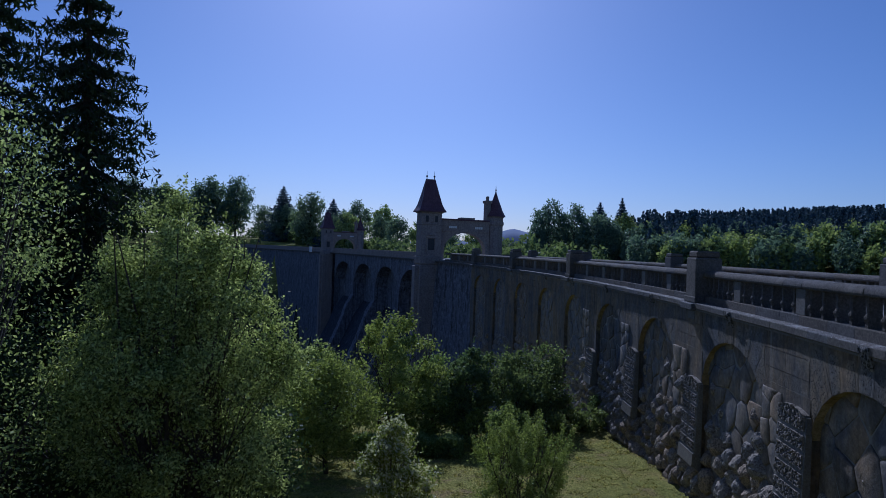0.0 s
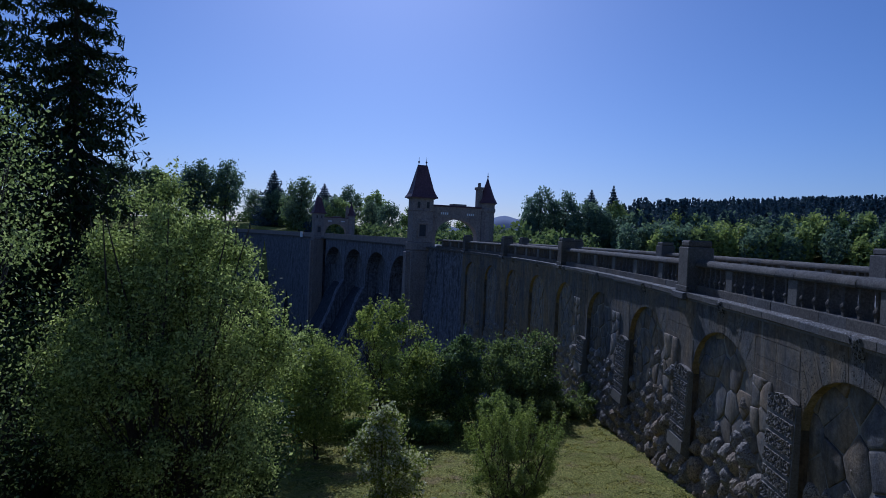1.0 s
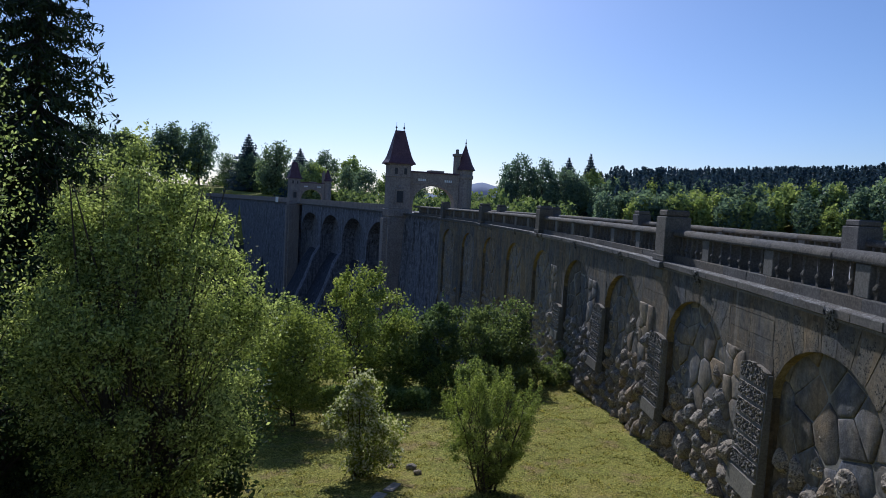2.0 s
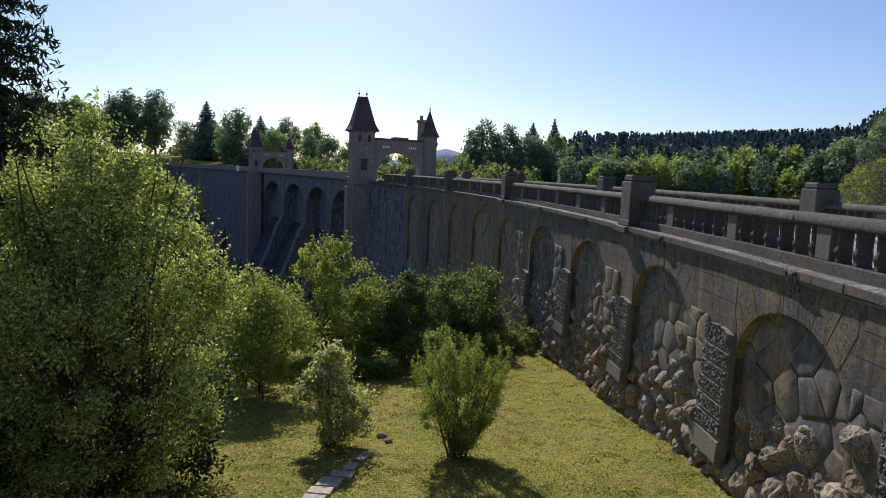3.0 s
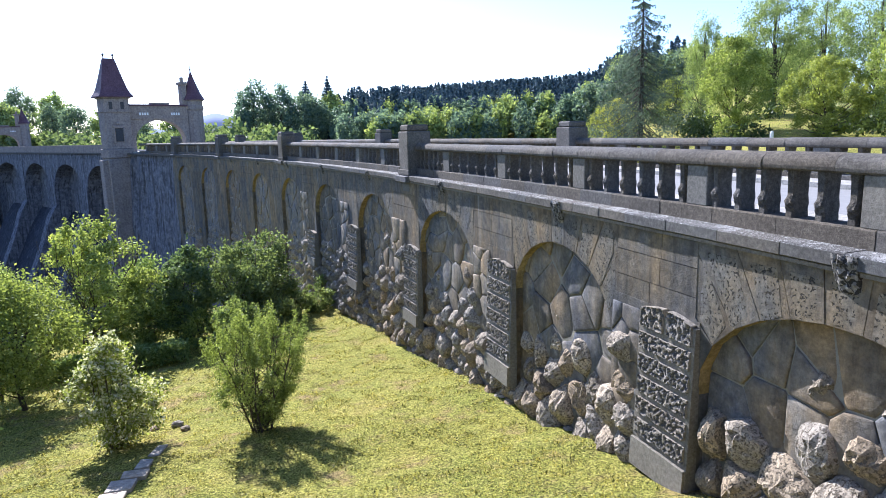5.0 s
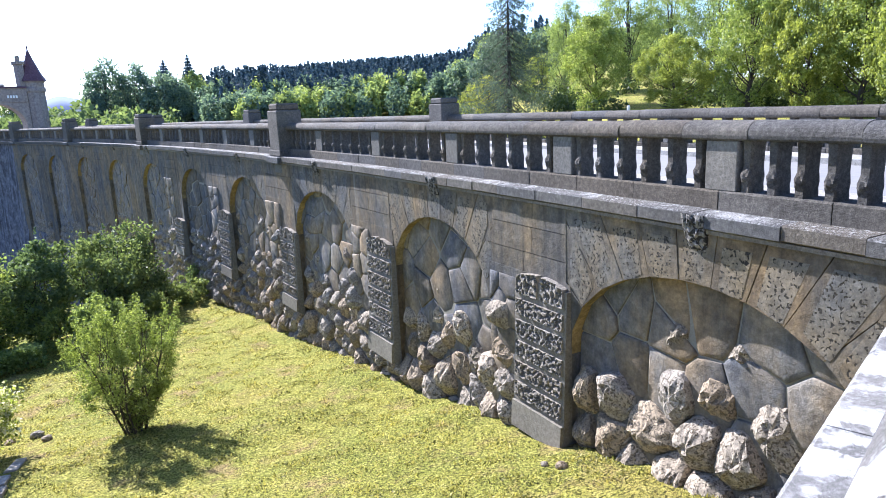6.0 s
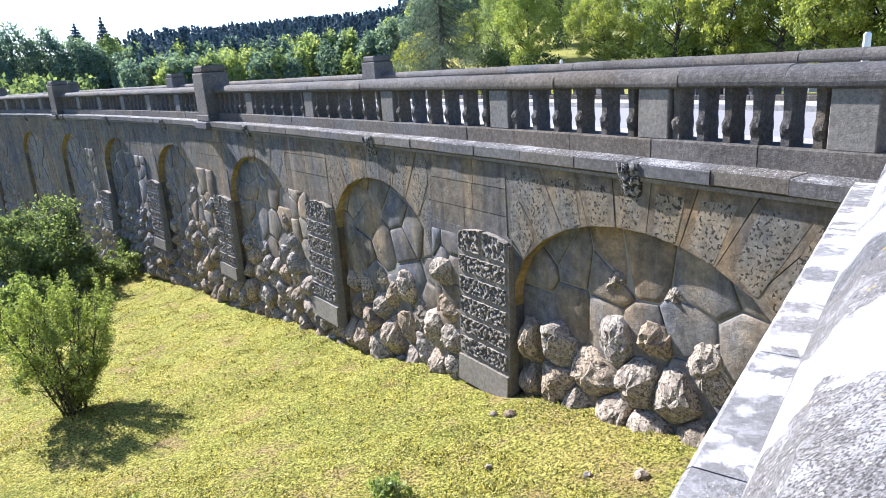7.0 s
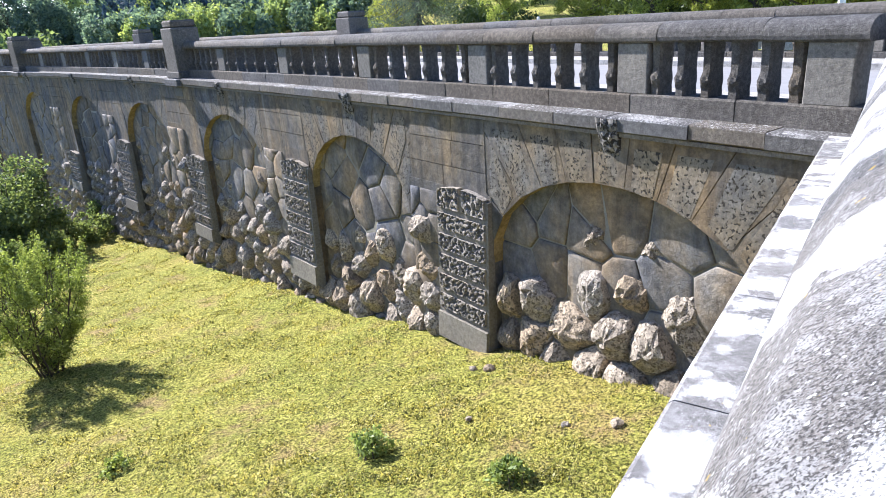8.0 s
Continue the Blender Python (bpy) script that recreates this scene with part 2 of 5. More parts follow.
# muted bluish green: distance haze put into the leaf colour
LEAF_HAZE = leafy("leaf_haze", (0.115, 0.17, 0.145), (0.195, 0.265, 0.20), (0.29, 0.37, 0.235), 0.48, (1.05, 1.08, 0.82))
# darkened leaf green, with the shade under trees and bushes in the colour
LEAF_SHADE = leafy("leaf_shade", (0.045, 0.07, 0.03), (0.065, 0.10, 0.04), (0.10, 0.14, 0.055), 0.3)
# chutes below the arches: the dam's shade is put into this dark colour
CHUTE = stone("shaded_chute_stone", (0.02, 0.022, 0.03), (0.04, 0.043, 0.056), (0.075, 0.078, 0.092), 2.2, streaks=0.5, vary=0.0, relief=0.1)
# streaked stone of the far wall; its blue tint is painted haze
DAM_HAZE = stone("hazy_dam_stone", (0.078, 0.08, 0.092), (0.155, 0.156, 0.175), (0.26, 0.258, 0.275), 2.2, streaks=0.85, vary=0.0, relief=0.12)
LEAF_SPRING = leafy("leaf_spring", (0.20, 0.27, 0.115), (0.33, 0.41, 0.165), (0.47, 0.54, 0.22), 0.42, (1.1, 1.12, 0.75))
# far spruces: the blue of the haze is mixed into the needles' colour
NEEDLE_HAZE = leafy("needles_haze", (0.042, 0.075, 0.120), (0.066, 0.107, 0.156), (0.102, 0.150, 0.195), 0.2, (1.0, 1.0, 1.0))


def lawn_material():
    m, nt, b, out = tree_of("lawn")
    v = position(nt)
    c = ramp(nt, noise_tex(nt, v, 0.35, 5.0), [(0.35, (0.225, 0.255, 0.045)), (0.55, (0.335, 0.325, 0.070)), (0.7, (0.41, 0.305, 0.115))])
    c = mixc(nt, 0.5, c, ramp(nt, noise_tex(nt, v, 9.0, 8.0, 0.75), [(0.36, (0.035, 0.04, 0.014)), (0.49, (0.225, 0.235, 0.056)), (0.63, (0.52, 0.47, 0.175))]))
    c = mixc(nt, ramp(nt, noise_tex(nt, v, 0.9, 6.0, 0.7), [(0.53, (0, 0, 0)), (0.66, (0.75,) * 3)]), c, (0.29, 0.205, 0.115))
    c = mixc(nt, 0.8, c, ramp(nt, noise_tex(nt, v, 24.0, 3.0, 0.7), [(0.42, (0.07, 0.07, 0.06)), (0.48, (0.95, 0.95, 0.9)), (0.6, (1.5, 1.45, 1.25))]), 'MULTIPLY')
    c = mixc(nt, 0.8, c, ramp(nt, noise_tex(nt, v, 75.0, 2.0, 0.6), [(0.40, (0.35, 0.38, 0.35)), (0.5, (1.05, 1.05, 1.0)), (0.6, (1.75, 1.65, 1.4))]), 'MULTIPLY')
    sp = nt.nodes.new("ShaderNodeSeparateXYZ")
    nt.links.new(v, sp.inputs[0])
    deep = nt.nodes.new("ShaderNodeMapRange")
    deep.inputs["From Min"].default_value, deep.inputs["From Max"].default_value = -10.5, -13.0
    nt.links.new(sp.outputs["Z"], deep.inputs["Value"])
    c = mixc(nt, deep.outputs[0], c, ramp(nt, noise_tex(nt, v, 0.5, 8.0, 0.7), [(0.35, (0.025, 0.03, 0.028)), (0.65, (0.07, 0.075, 0.065))]))     # darker mottled colour for the lowest ground of the valley
    nt.links.new(c, b.inputs["Base Color"])
    b.inputs["Roughness"].default_value = 1.0
    b.inputs["Specular IOR Level"].default_value = 0.1
    bump(nt, b, noise_tex(nt, v, 22.0, 8.0, 0.8), 1.0, 0.08)
    return m


LAWN = lawn_material()
# blue of the distance haze painted onto the wooded mountain
HILL = plain("hazy_hill", (0.10, 0.14, 0.24), (0.12, 0.16, 0.26), 0.01, 1.0, 0.0)

# ---- helpers for building ----
CX, CY, R1 = -175.99, -5.70, 182.51          # the dam's first arc: centre and radius of the ledge's edge
S1 = 29.0 * math.pi / 180 * R1                # where the arc flattens, at the near gate
R2 = 460.0


def bend(s, off, z):
    """A point of the dam: s metres along the ledge's edge, off metres towards the water, z up."""
    if s <= S1:
        a = s / R1
        return Vector((CX + (R1 + off) * math.cos(a), CY + (R1 + off) * math.sin(a), z))
    a1 = S1 / R1
    cx, cy = CX + (R1 - R2) * math.cos(a1), CY + (R1 - R2) * math.sin(a1)
    a = a1 + (s - S1) / R2
    return Vector((cx + (R2 + off) * math.cos(a), cy + (R2 + off) * math.sin(a), z))


def heading(s):
    return s / R1 if s <= S1 else S1 / R1 + (s - S1) / R2


def at_dam(s, off, z):
    """Pose whose x runs along the dam, y towards the water, z up."""
    p, a = bend(s, off, z), heading(s)
    t, n = Vector((-math.sin(a), math.cos(a), 0)), Vector((math.cos(a), math.sin(a), 0))
    return Matrix(((t.x, n.x, 0, p.x), (t.y, n.y, 0, p.y), (0, 0, 1, p.z), (0, 0, 0, 1)))


def part(name, data, material, parent=None, label="", m=None, smooth=False):
    """Link a bmesh or mesh as one object, under a thing or a part."""
    if isinstance(data, bmesh.types.BMesh):
        me = bpy.data.meshes.new(name)
        data.to_mesh(me)
        data.free()
    else:
        me = data
    if material and not me.materials:
        me.materials.append(material)
    if smooth:
        me.polygons.foreach_set("use_smooth", [True] * len(me.polygons))
    ob = new(name, me)
    if m is not None:
        ob.matrix_world = m
    if parent:
        ob.parent = parent
        ob.matrix_parent_inverse = parent.matrix_basis.inverted()
    if label:
        ob["label"] = label
    return ob


def thing(name, place, label, category, group="", kind=""):
    e = new(name)
    e.empty_display_size = 0.2
    e.matrix_basis = place if isinstance(place, Matrix) else Matrix.Translation(place)
    return tagged(e, label, category, group, kind)


def mesh_of(name, verts, faces):
    me = bpy.data.meshes.new(name)
    me.from_pydata(verts, [], faces)
    me.update()
    return me


def box_bm(x0, x1, y0, y1, z0, z1, bevel=0.0, bm=None):
    bm = bm or bmesh.new()
    r = bmesh.ops.create_cube(bm, size=1.0, matrix=Matrix.Translation(((x0 + x1) / 2, (y0 + y1) / 2, (z0 + z1) / 2)) @ Matrix.Diagonal((x1 - x0, y1 - y0, z1 - z0, 1)))
    if bevel:
        es = list({e for v in r["verts"] for e in v.link_edges})
        bmesh.ops.bevel(bm, geom=es, offset=bevel, segments=1, affect='EDGES')
    return bm


def strip(s0, s1, profile, step=1.0, close=True, caps=True, gap=0.0):
    """A profile of (off, z) points swept along the dam from s0 to s1."""
    n = max(2, int(math.ceil((s1 - s0) / step)) + 1)
    verts, faces, k = [], [], len(profile)
    for i in range(n):
        s = s0 + gap + (s1 - s0 - 2 * gap) * i / (n - 1)
        verts += [bend(s, o, z) for o, z in profile]
    for i in range(n - 1):
        for j in range(k if close else k - 1):
            a, b = i * k + j, i * k + (j + 1) % k
            faces.append((a, b, b + k, a + k))
    if caps and close:
        faces += [tuple(range(k))[::-1], tuple(range((n - 1) * k, n * k))]
    return mesh_of("strip", verts, faces)


def lathe(profile, n=12):
    """A turned shape from (radius, z) points."""
    verts, faces = [], []
    for r, z in profile:
        verts += [(r * math.cos(2 * math.pi * i / n), r * math.sin(2 * math.pi * i / n), z) for i in range(n)]
    for j in range(len(profile) - 1):
        for i in range(n):
            a, b = j * n + i, j * n + (i + 1) % n
            faces.append((a, b, b + n, a + n))
    faces += [tuple(range(n))[::-1], tuple(range((len(profile) - 1) * n, len(profile) * n))]
    return mesh_of("lathe", verts, faces)


def clip_poly(poly, nx, ny, d):
    """Keep the side of a polygon where nx*x + ny*y <= d."""
    out = []
    for i in range(len(poly)):
        p, q = poly[i], poly[(i + 1) % len(poly)]
        a, b = nx * p[0] + ny * p[1] - d, nx * q[0] + ny * q[1] - d
        if a <= 0:
            out.append(p)
        if a * b < 0:
            t = a / (a - b)
            out.append((p[0] + t * (q[0] - p[0]), p[1] + t * (q[1] - p[1])))
    return out


def cells(points, outline):
    """Voronoi cells of the points inside a convex outline."""
    result = []
    for i, (px, py) in enumerate(points):
        poly = list(outline)
        near = sorted(((qx - px) ** 2 + (qy - py) ** 2, qx, qy) for j, (qx, qy) in enumerate(points) if j != i)[:16]
        for dist, qx, qy in near:
            nx, ny = qx - px, qy - py
            poly = clip_poly(poly, nx, ny, nx * (px + qx) / 2 + ny * (py + qy) / 2)
            if len(poly) < 3:
                break
        result.append(poly if len(poly) >= 3 else None)
    return result


def shrink(poly, gap):
    cx, cy = sum(p[0] for p in poly) / len(poly), sum(p[1] for p in poly) / len(poly)
    out = []
    for x, y in poly:
        d = math.hypot(x - cx, y - cy) or 1
        k = max(0.3, 1 - gap / d)
        out.append((cx + (x - cx) * k, cy + (y - cy) * k))
    return out, (cx, cy)

# ---- ground ----
NA = 0.4133                                   # direction of the side parapet that ends at the dam's corner
CORNER = bend(9.24, 0, 0)
NX, NY = -math.sin(NA), math.cos(NA)          # outward from the side parapet
N0 = NX * CORNER.x + NY * CORNER.y


def wall_foot(s):
    return float(np.interp(s, [0, 9, 10.8, 13.7, 20, 22.6, 26.4, 36.5, 45, 55, 65, 80, 100, 170], [-2.6, -3.3, -3.57, -4.1, -5.35, -5.6, -6.18, -7.15, -7.6, -10, -16, -24, -29, -29]))


def below_dam(x, y):
    """How far a point lies on the valley's side of the dam's flatter arc."""
    a1 = S1 / R1
    return R2 - math.hypot(x - CX - (R1 - R2) * math.cos(a1), y - CY - (R1 - R2) * math.sin(a1))


def ground_z(x, y):
    r = math.hypot(x - CX, y - CY)
    s, d = R1 * math.atan2(y - CY, x - CX), R1 - r
    az, dist = math.degrees(math.atan2(x, y)), math.hypot(x, y)
    if NX * x + NY * y < N0 - 0.55 and s < 30:
        return -0.06
    if d > -0.5 and dist < 210 and (-100 < az < 40 or dist < 30):
        z = wall_foot(s) - 0.05 * min(max(d, 0), 14) - 0.12 * min(max(d - 14, 0), 60)
        return z + (3 - z) * min(1.0, max(0.0, (dist - (180 if az < -36 else 200)) / (28 if az < -36 else 9))) ** 1.2
    if az < 0 and s > S1 and dist < 225 and below_dam(x, y) > -0.5:
        return -29 + 32 * min(1.0, max(0.0, (dist - 205) / 20)) ** 1.2
    if d > -8 and dist < 60:
        return -0.5 if s < 9 else wall_foot(s) - 1.0
    shore = float(np.interp(az, [-180, -60, -30, 5, 15, 25, 27, 28.3, 33, 36, 40, 60, 90, 180], [150, 150, 165, 165, 162, 150, 120, 54, 48, 42, 34, 9, 9, 9]))
    if dist < shore:
        return -14.0
    top = float(np.interp(az, [-60, -10, 5, 10, 20, 28, 34, 45, 180], [5, 4, 6, 14, 20, 20, 9, 6, 3]))
    slope = float(np.interp(az, [-10, 10, 20, 27, 30, 35, 38, 42, 46, 60, 90], [0.05, 0.06, 0.075, 0.075, 0.07, 0.085, 0.10, 0.085, 0.045, 0.01, 0.01]))
    return -0.6 + min((dist - shore) * slope, top)


def build_ground():
    radii = [0.0, 0.4, 0.8] + [1.2 + 0.55 * i for i in range(70)] + [41 * 1.09 ** i for i in range(50)]
    n = 300
    verts, faces = [(0, 0, ground_z(0, -0.01))], []
    for r in radii[1:]:
        for i in range(n):
            a = 2 * math.pi * i / n
            x, y = r * math.sin(a), r * math.cos(a)
            z = ground_z(x, y)
            if r > 4 and z < -2:
                z += 0.10 * noise.noise((x * 0.5, y * 0.5, 0)) + 0.04 * noise.noise((x * 2, y * 2, 3))
            verts.append((x, y, z))
    for i in range(n):
        faces.append((0, 1 + i, 1 + (i + 1) % n))
    for k in range(len(radii) - 2):
        for i in range(n):
            a, b = 1 + k * n + i, 1 + k * n + (i + 1) % n
            faces.append((a, b, b + n, a + n))
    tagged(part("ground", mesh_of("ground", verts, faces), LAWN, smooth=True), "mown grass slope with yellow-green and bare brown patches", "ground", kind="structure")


build_ground()

# ---- the dam: body, road, ledge ----
END = S1 + 150
dam = thing("dam_wall", bend(20, 0.8, 0), "long curved dam wall of grey weathered stone", "wall", kind="structure")
part("core", strip(-6, 82, [(0.80, -0.22), (7.2, -0.22), (7.2, -30), (0.80, -30)], 1.0), MORTAR, dam)
part("deck", strip(-6, END, [(0.1, -0.21), (7.6, -0.21), (7.6, -0.03), (0.1, -0.03)], 1.0), SMOOTH, dam)
road = thing("road", bend(20, 4, 0), "pale sunlit asphalt road along the dam's crest", "road", kind="structure")
part("carriageway", strip(-30, END, [(1.9, -0.029), (6.0, -0.029), (6.0, 0.02), (1.9, 0.02)], 1.0), ASPHALT, road)
for off in (0.72, 6.0):
    part("footway", strip(-30, END, [(off, -0.029), (off + 1.18, -0.029), (off + 1.18, 0.13), (off, 0.13)], 1.0), KERB, road)


def slab_row(name, s0, s1, length, profile, material, parent, gap=0.006, step=0.6):
    s, i = s0, 0
    rnd = random.Random(int(s0 * 100) + len(profile))
    while s < s1 - 0.05:
        e = min(s1, s + length * rnd.uniform(0.8, 1.2))
        j = rnd.uniform(-0.008, 0.008)
        part(name, strip(s, e, [(o + j, z + j * 0.6) for o, z in profile], step, gap=gap), material, parent)
        s = e


ledge = thing("dam_ledge", bend(20, 0.3, -0.1), "projecting ledge of grey stone slabs, crusted with pale lichen", "ledge", kind="structure")
LEDGE_PROFILE = [(0.0, -0.02), (0.02, 0.0), (0.55, 0.012), (0.55, -0.20), (0.06, -0.20), (0.0, -0.17)]
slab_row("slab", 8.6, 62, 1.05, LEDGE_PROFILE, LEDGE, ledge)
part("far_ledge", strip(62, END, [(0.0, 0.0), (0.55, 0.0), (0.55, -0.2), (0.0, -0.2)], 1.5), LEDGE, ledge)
part("ledge_core", strip(-6, 62, [(0.1, -0.015), (0.8, -0.015), (0.8, -0.21), (0.1, -0.21)], 1.0), MORTAR, ledge)

# ---- the balustrades ----
POSTS = [9.45, 11.82, 14.87, 18.4, 22.1, 25.95]
PILLARS = [29.05, 48.8, 65.2, 79.0]
s = 29.05
while s < 86:
    s += 3.31
    if min(abs(s - p) for p in PILLARS) > 1.2:
        POSTS.append(s)
ALL = sorted(POSTS + PILLARS)


def baluster_mesh():
    """A flat tapering baluster whose carved foot has weathered to a rough lump."""
    keys = [(0.245, 0.066, 0.140), (0.30, 0.066, 0.140), (0.34, 0.061, 0.134), (0.42, 0.064, 0.146), (0.48, 0.062, 0.140), (0.54, 0.059, 0.130), (0.66, 0.062, 0.130), (0.78, 0.066, 0.134), (0.82, 0.069, 0.140), (0.86, 0.069, 0.140)]
    zs = [0.245, 0.285] + [0.31 + 0.022 * k for k in range(12)] + [0.60, 0.68, 0.76, 0.80, 0.83, 0.86]
    sides = [(-0.72, -1), (-0.25, -1), (0.25, -1), (0.72, -1), (1, -0.72), (1, 0.72), (0.72, 1), (-0.72, 1), (-1, 0.72), (-1, -0.72)]
    verts, faces, n = [], [], len(sides)
    for z in zs:
        hx, hy = (float(np.interp(z, [k[0] for k in keys], [k[j] for k in keys])) for j in (1, 2))
        worn = max(0.0, 1 - abs(z - 0.43) / 0.13)
        for sx, sy in sides:
            lump = worn * (0.5 + noise.noise((sx * 3.1, sy * 2.3, z * 16))) * 0.055 if sy < 0 else 0.0
            verts.append((sx * hx * (1 + 2.5 * lump), sy * hy - lump, z))
    for k in range(len(zs) - 1):
        for j in range(n):
            a, b = k * n + j, k * n + (j + 1) % n
            faces.append((a, b, b + n, a + n))
    me = mesh_of("baluster", verts, faces)
    me.materials.append(RAIL)
    return me


BALUSTER = baluster_mesh()
RAIL_PROFILE = [(0.34, 0.86), (0.305, 0.885)] + [(0.52 - 0.225 * math.cos(math.pi * k / 14), 0.925 + 0.17 * math.sin(math.pi * k / 14) ** 0.8) for k in range(15)] + [(0.735, 0.885), (0.70, 0.86)]


def balustrade(name, shift, label):
    b = thing(name, bend(20, 0.5 + shift, 0), label, "balustrade")
    slab_row("base_block", 9.1, 91, 1.2, [(o + shift, z) for o, z in [(0.33, 0.0), (0.33, 0.225), (0.35, 0.245), (0.70, 0.245), (0.72, 0.225), (0.72, 0.0)]], RAIL, b)
    slab_row("rail_block", 9.1, 91, 1.17, [(o + shift, z) for o, z in RAIL_PROFILE], RAIL, b, 0.005)
    post = box_bm(-0.23, 0.23, -0.17, 0.17, 0.245, 0.86, 0.012)
    pm = bpy.data.meshes.new("post")
    post.to_mesh(pm)
    post.free()
    pm.materials.append(SMOOTH)
    for p in POSTS:
        if p < 92:
            part("post", pm, None, b, m=at_dam(p, 0.525 + shift, 0))
    half = {p: (0.6 if p in PILLARS else 0.23) for p in ALL}
    for p, q in zip(ALL, ALL[1:]):
        a, e = p + half[p], q - half[q]
        n = 6
        for i in range(n):
            part("baluster", BALUSTER, None, b, m=at_dam(a + (e - a) * (i + 0.5 + 0.5 * (i - 2.5) / 7) / n, 0.525 + shift, 0))
    return b


balustrade("balustrade", 0.0, "weathered grey stone balustrade with rounded rail on the dam")
balustrade("balustrade", 6.6, "weathered grey stone balustrade on the water side of the road")


def pillar(s, shift, front):
    p = thing("pillar", at_dam(s, 0.5 + shift, 0), "square dark stone pillar with a flat cap in the balustrade", "pillar", "pillars of the balustrades")
    k = at_dam(s, 0.5 + shift, 0)
    part("shaft", box_bm(-0.46, 0.46, -0.47, 0.40, 0.0, 1.52, 0.03), RAIL, p, m=k)
    part("plinth", box_bm(-0.54, 0.54, -0.50, 0.45, 0.0, 0.20, 0.02), RAIL, p, m=k)
    part("cap", box_bm(-0.40, 0.40, -0.42, 0.36, 1.52, 1.75, 0.05), RAIL, p, m=k)
    if front:
        part("corbel", box_bm(-0.55, 0.55, -0.62, 0.3, -0.24, -0.02, 0.02), LEDGE, p, m=k)
        part("bracket", box_bm(-0.38, 0.38, -0.42, 0.3, -0.62, -0.24, 0.06), SMOOTH, p, m=k)
        part("bracket", box_bm(-0.26, 0.26, -0.28, 0.3, -0.98, -0.62, 0.05), SMOOTH, p, m=k)


for q in PILLARS:
    pillar(q, 0.0, True)
for q in PILLARS:
    pillar(q, 6.6, False)

# ---- the side parapet beside the camera ----
SIDE = Matrix(((math.cos(NA), NX, 0, CORNER.x), (math.sin(NA), NY, 0, CORNER.y), (0, 0, 1, 0), (0, 0, 0, 1)))


def side_strip(x0, x1, profile, m=SIDE, n=2):
    verts, faces, k = [], [], len(profile)
    for i in range(n):
        x = x0 + (x1 - x0) * i / (n - 1)
        verts += [m @ Vector((x, y, z)) for y, z in profile]
    for i in range(n - 1):
        for j in range(k):
            a, b = i * k + j, i * k + (j + 1) % k
            faces.append((a, b, b + k, a + k))
    faces += [tuple(range(k))[::-1], tuple(range((n - 1) * k, n * k))]
    return mesh_of("side", verts, faces)


side = thing("side_parapet", SIDE @ Vector((-3, -0.5, 0)), "solid stone parapet with a broad rounded coping crusted in white lichen", "parapet", kind="structure")
part("wall", side_strip(-16, 0.6, [(-0.40, -0.2), (-0.40, -6), (-0.95, -6), (-0.95, -0.2)]), DAM, side)
x = 0.25
rs = random.Random(4)
while x > -16:
    e = x - rs.uniform(1.0, 1.35)
    part("ledge_slab", side_strip(e + 0.004, x - 0.004, [(0.0, -0.02), (0.0, -0.18), (-0.95, -0.2), (-0.95, 0.006), (-0.02, 0.0)]), COPING, side)
    x = e
x = 0.55
COPING_PROFILE = [(y - 0.135, z) for y, z in [(-0.36, 0.0), (-0.36, 0.55), (-0.29, 0.60), (-0.27, 0.72), (-0.275, 0.84), (-0.30, 0.93), (-0.345, 1.01), (-0.41, 1.065), (-0.48, 1.092), (-0.56, 1.10), (-0.64, 1.09), (-0.71, 1.06), (-0.77, 1.0), (-0.80, 0.9), (-0.80, 0.60), (-0.74, 0.55), (-0.74, 0.0)]]
while x > -16:
    e = x - rs.uniform(1.15, 1.35)
    part("coping_block", side_strip(e + 0.005, x - 0.005, COPING_PROFILE), COPING, side, smooth=True)
    x = e
part("pavement", side_strip(-30, 4, [(-0.95, -0.3), (-0.95, 0.0), (-26, 0.0), (-26, -0.3)]), ASPHALT, side)


# ---- the wall's stonework ----
def prism(poly, off_back, off_front, rnd, rough=0.0, cut=0.03):
    """A stone of the wall: a polygon in (s, z), from off_back out to off_front, with chamfered edges."""
    n = len(poly)
    inner, (cs, cz) = shrink(poly, cut)
    tilt = rnd.uniform(-0.008, 0.008)
    verts = [bend(s, off_back, z) for s, z in poly]
    verts += [bend(s, off_front + cut * 0.8, z) for s, z in poly]
    verts += [bend(s, off_front + rough * rnd.uniform(-1, 1) + tilt * (s - cs), z) for s, z in inner]
    verts.append(bend(cs, off_front - rough * 0.6, cz))
    faces = []
    for j in range(n):
        k = (j + 1) % n
        faces += [(j, k, n + k, n + j), (n + j, n + k, 2 * n + k, 2 * n + j), (2 * n + j, 2 * n + k, 3 * n)]
    return mesh_of("stone", verts, faces)


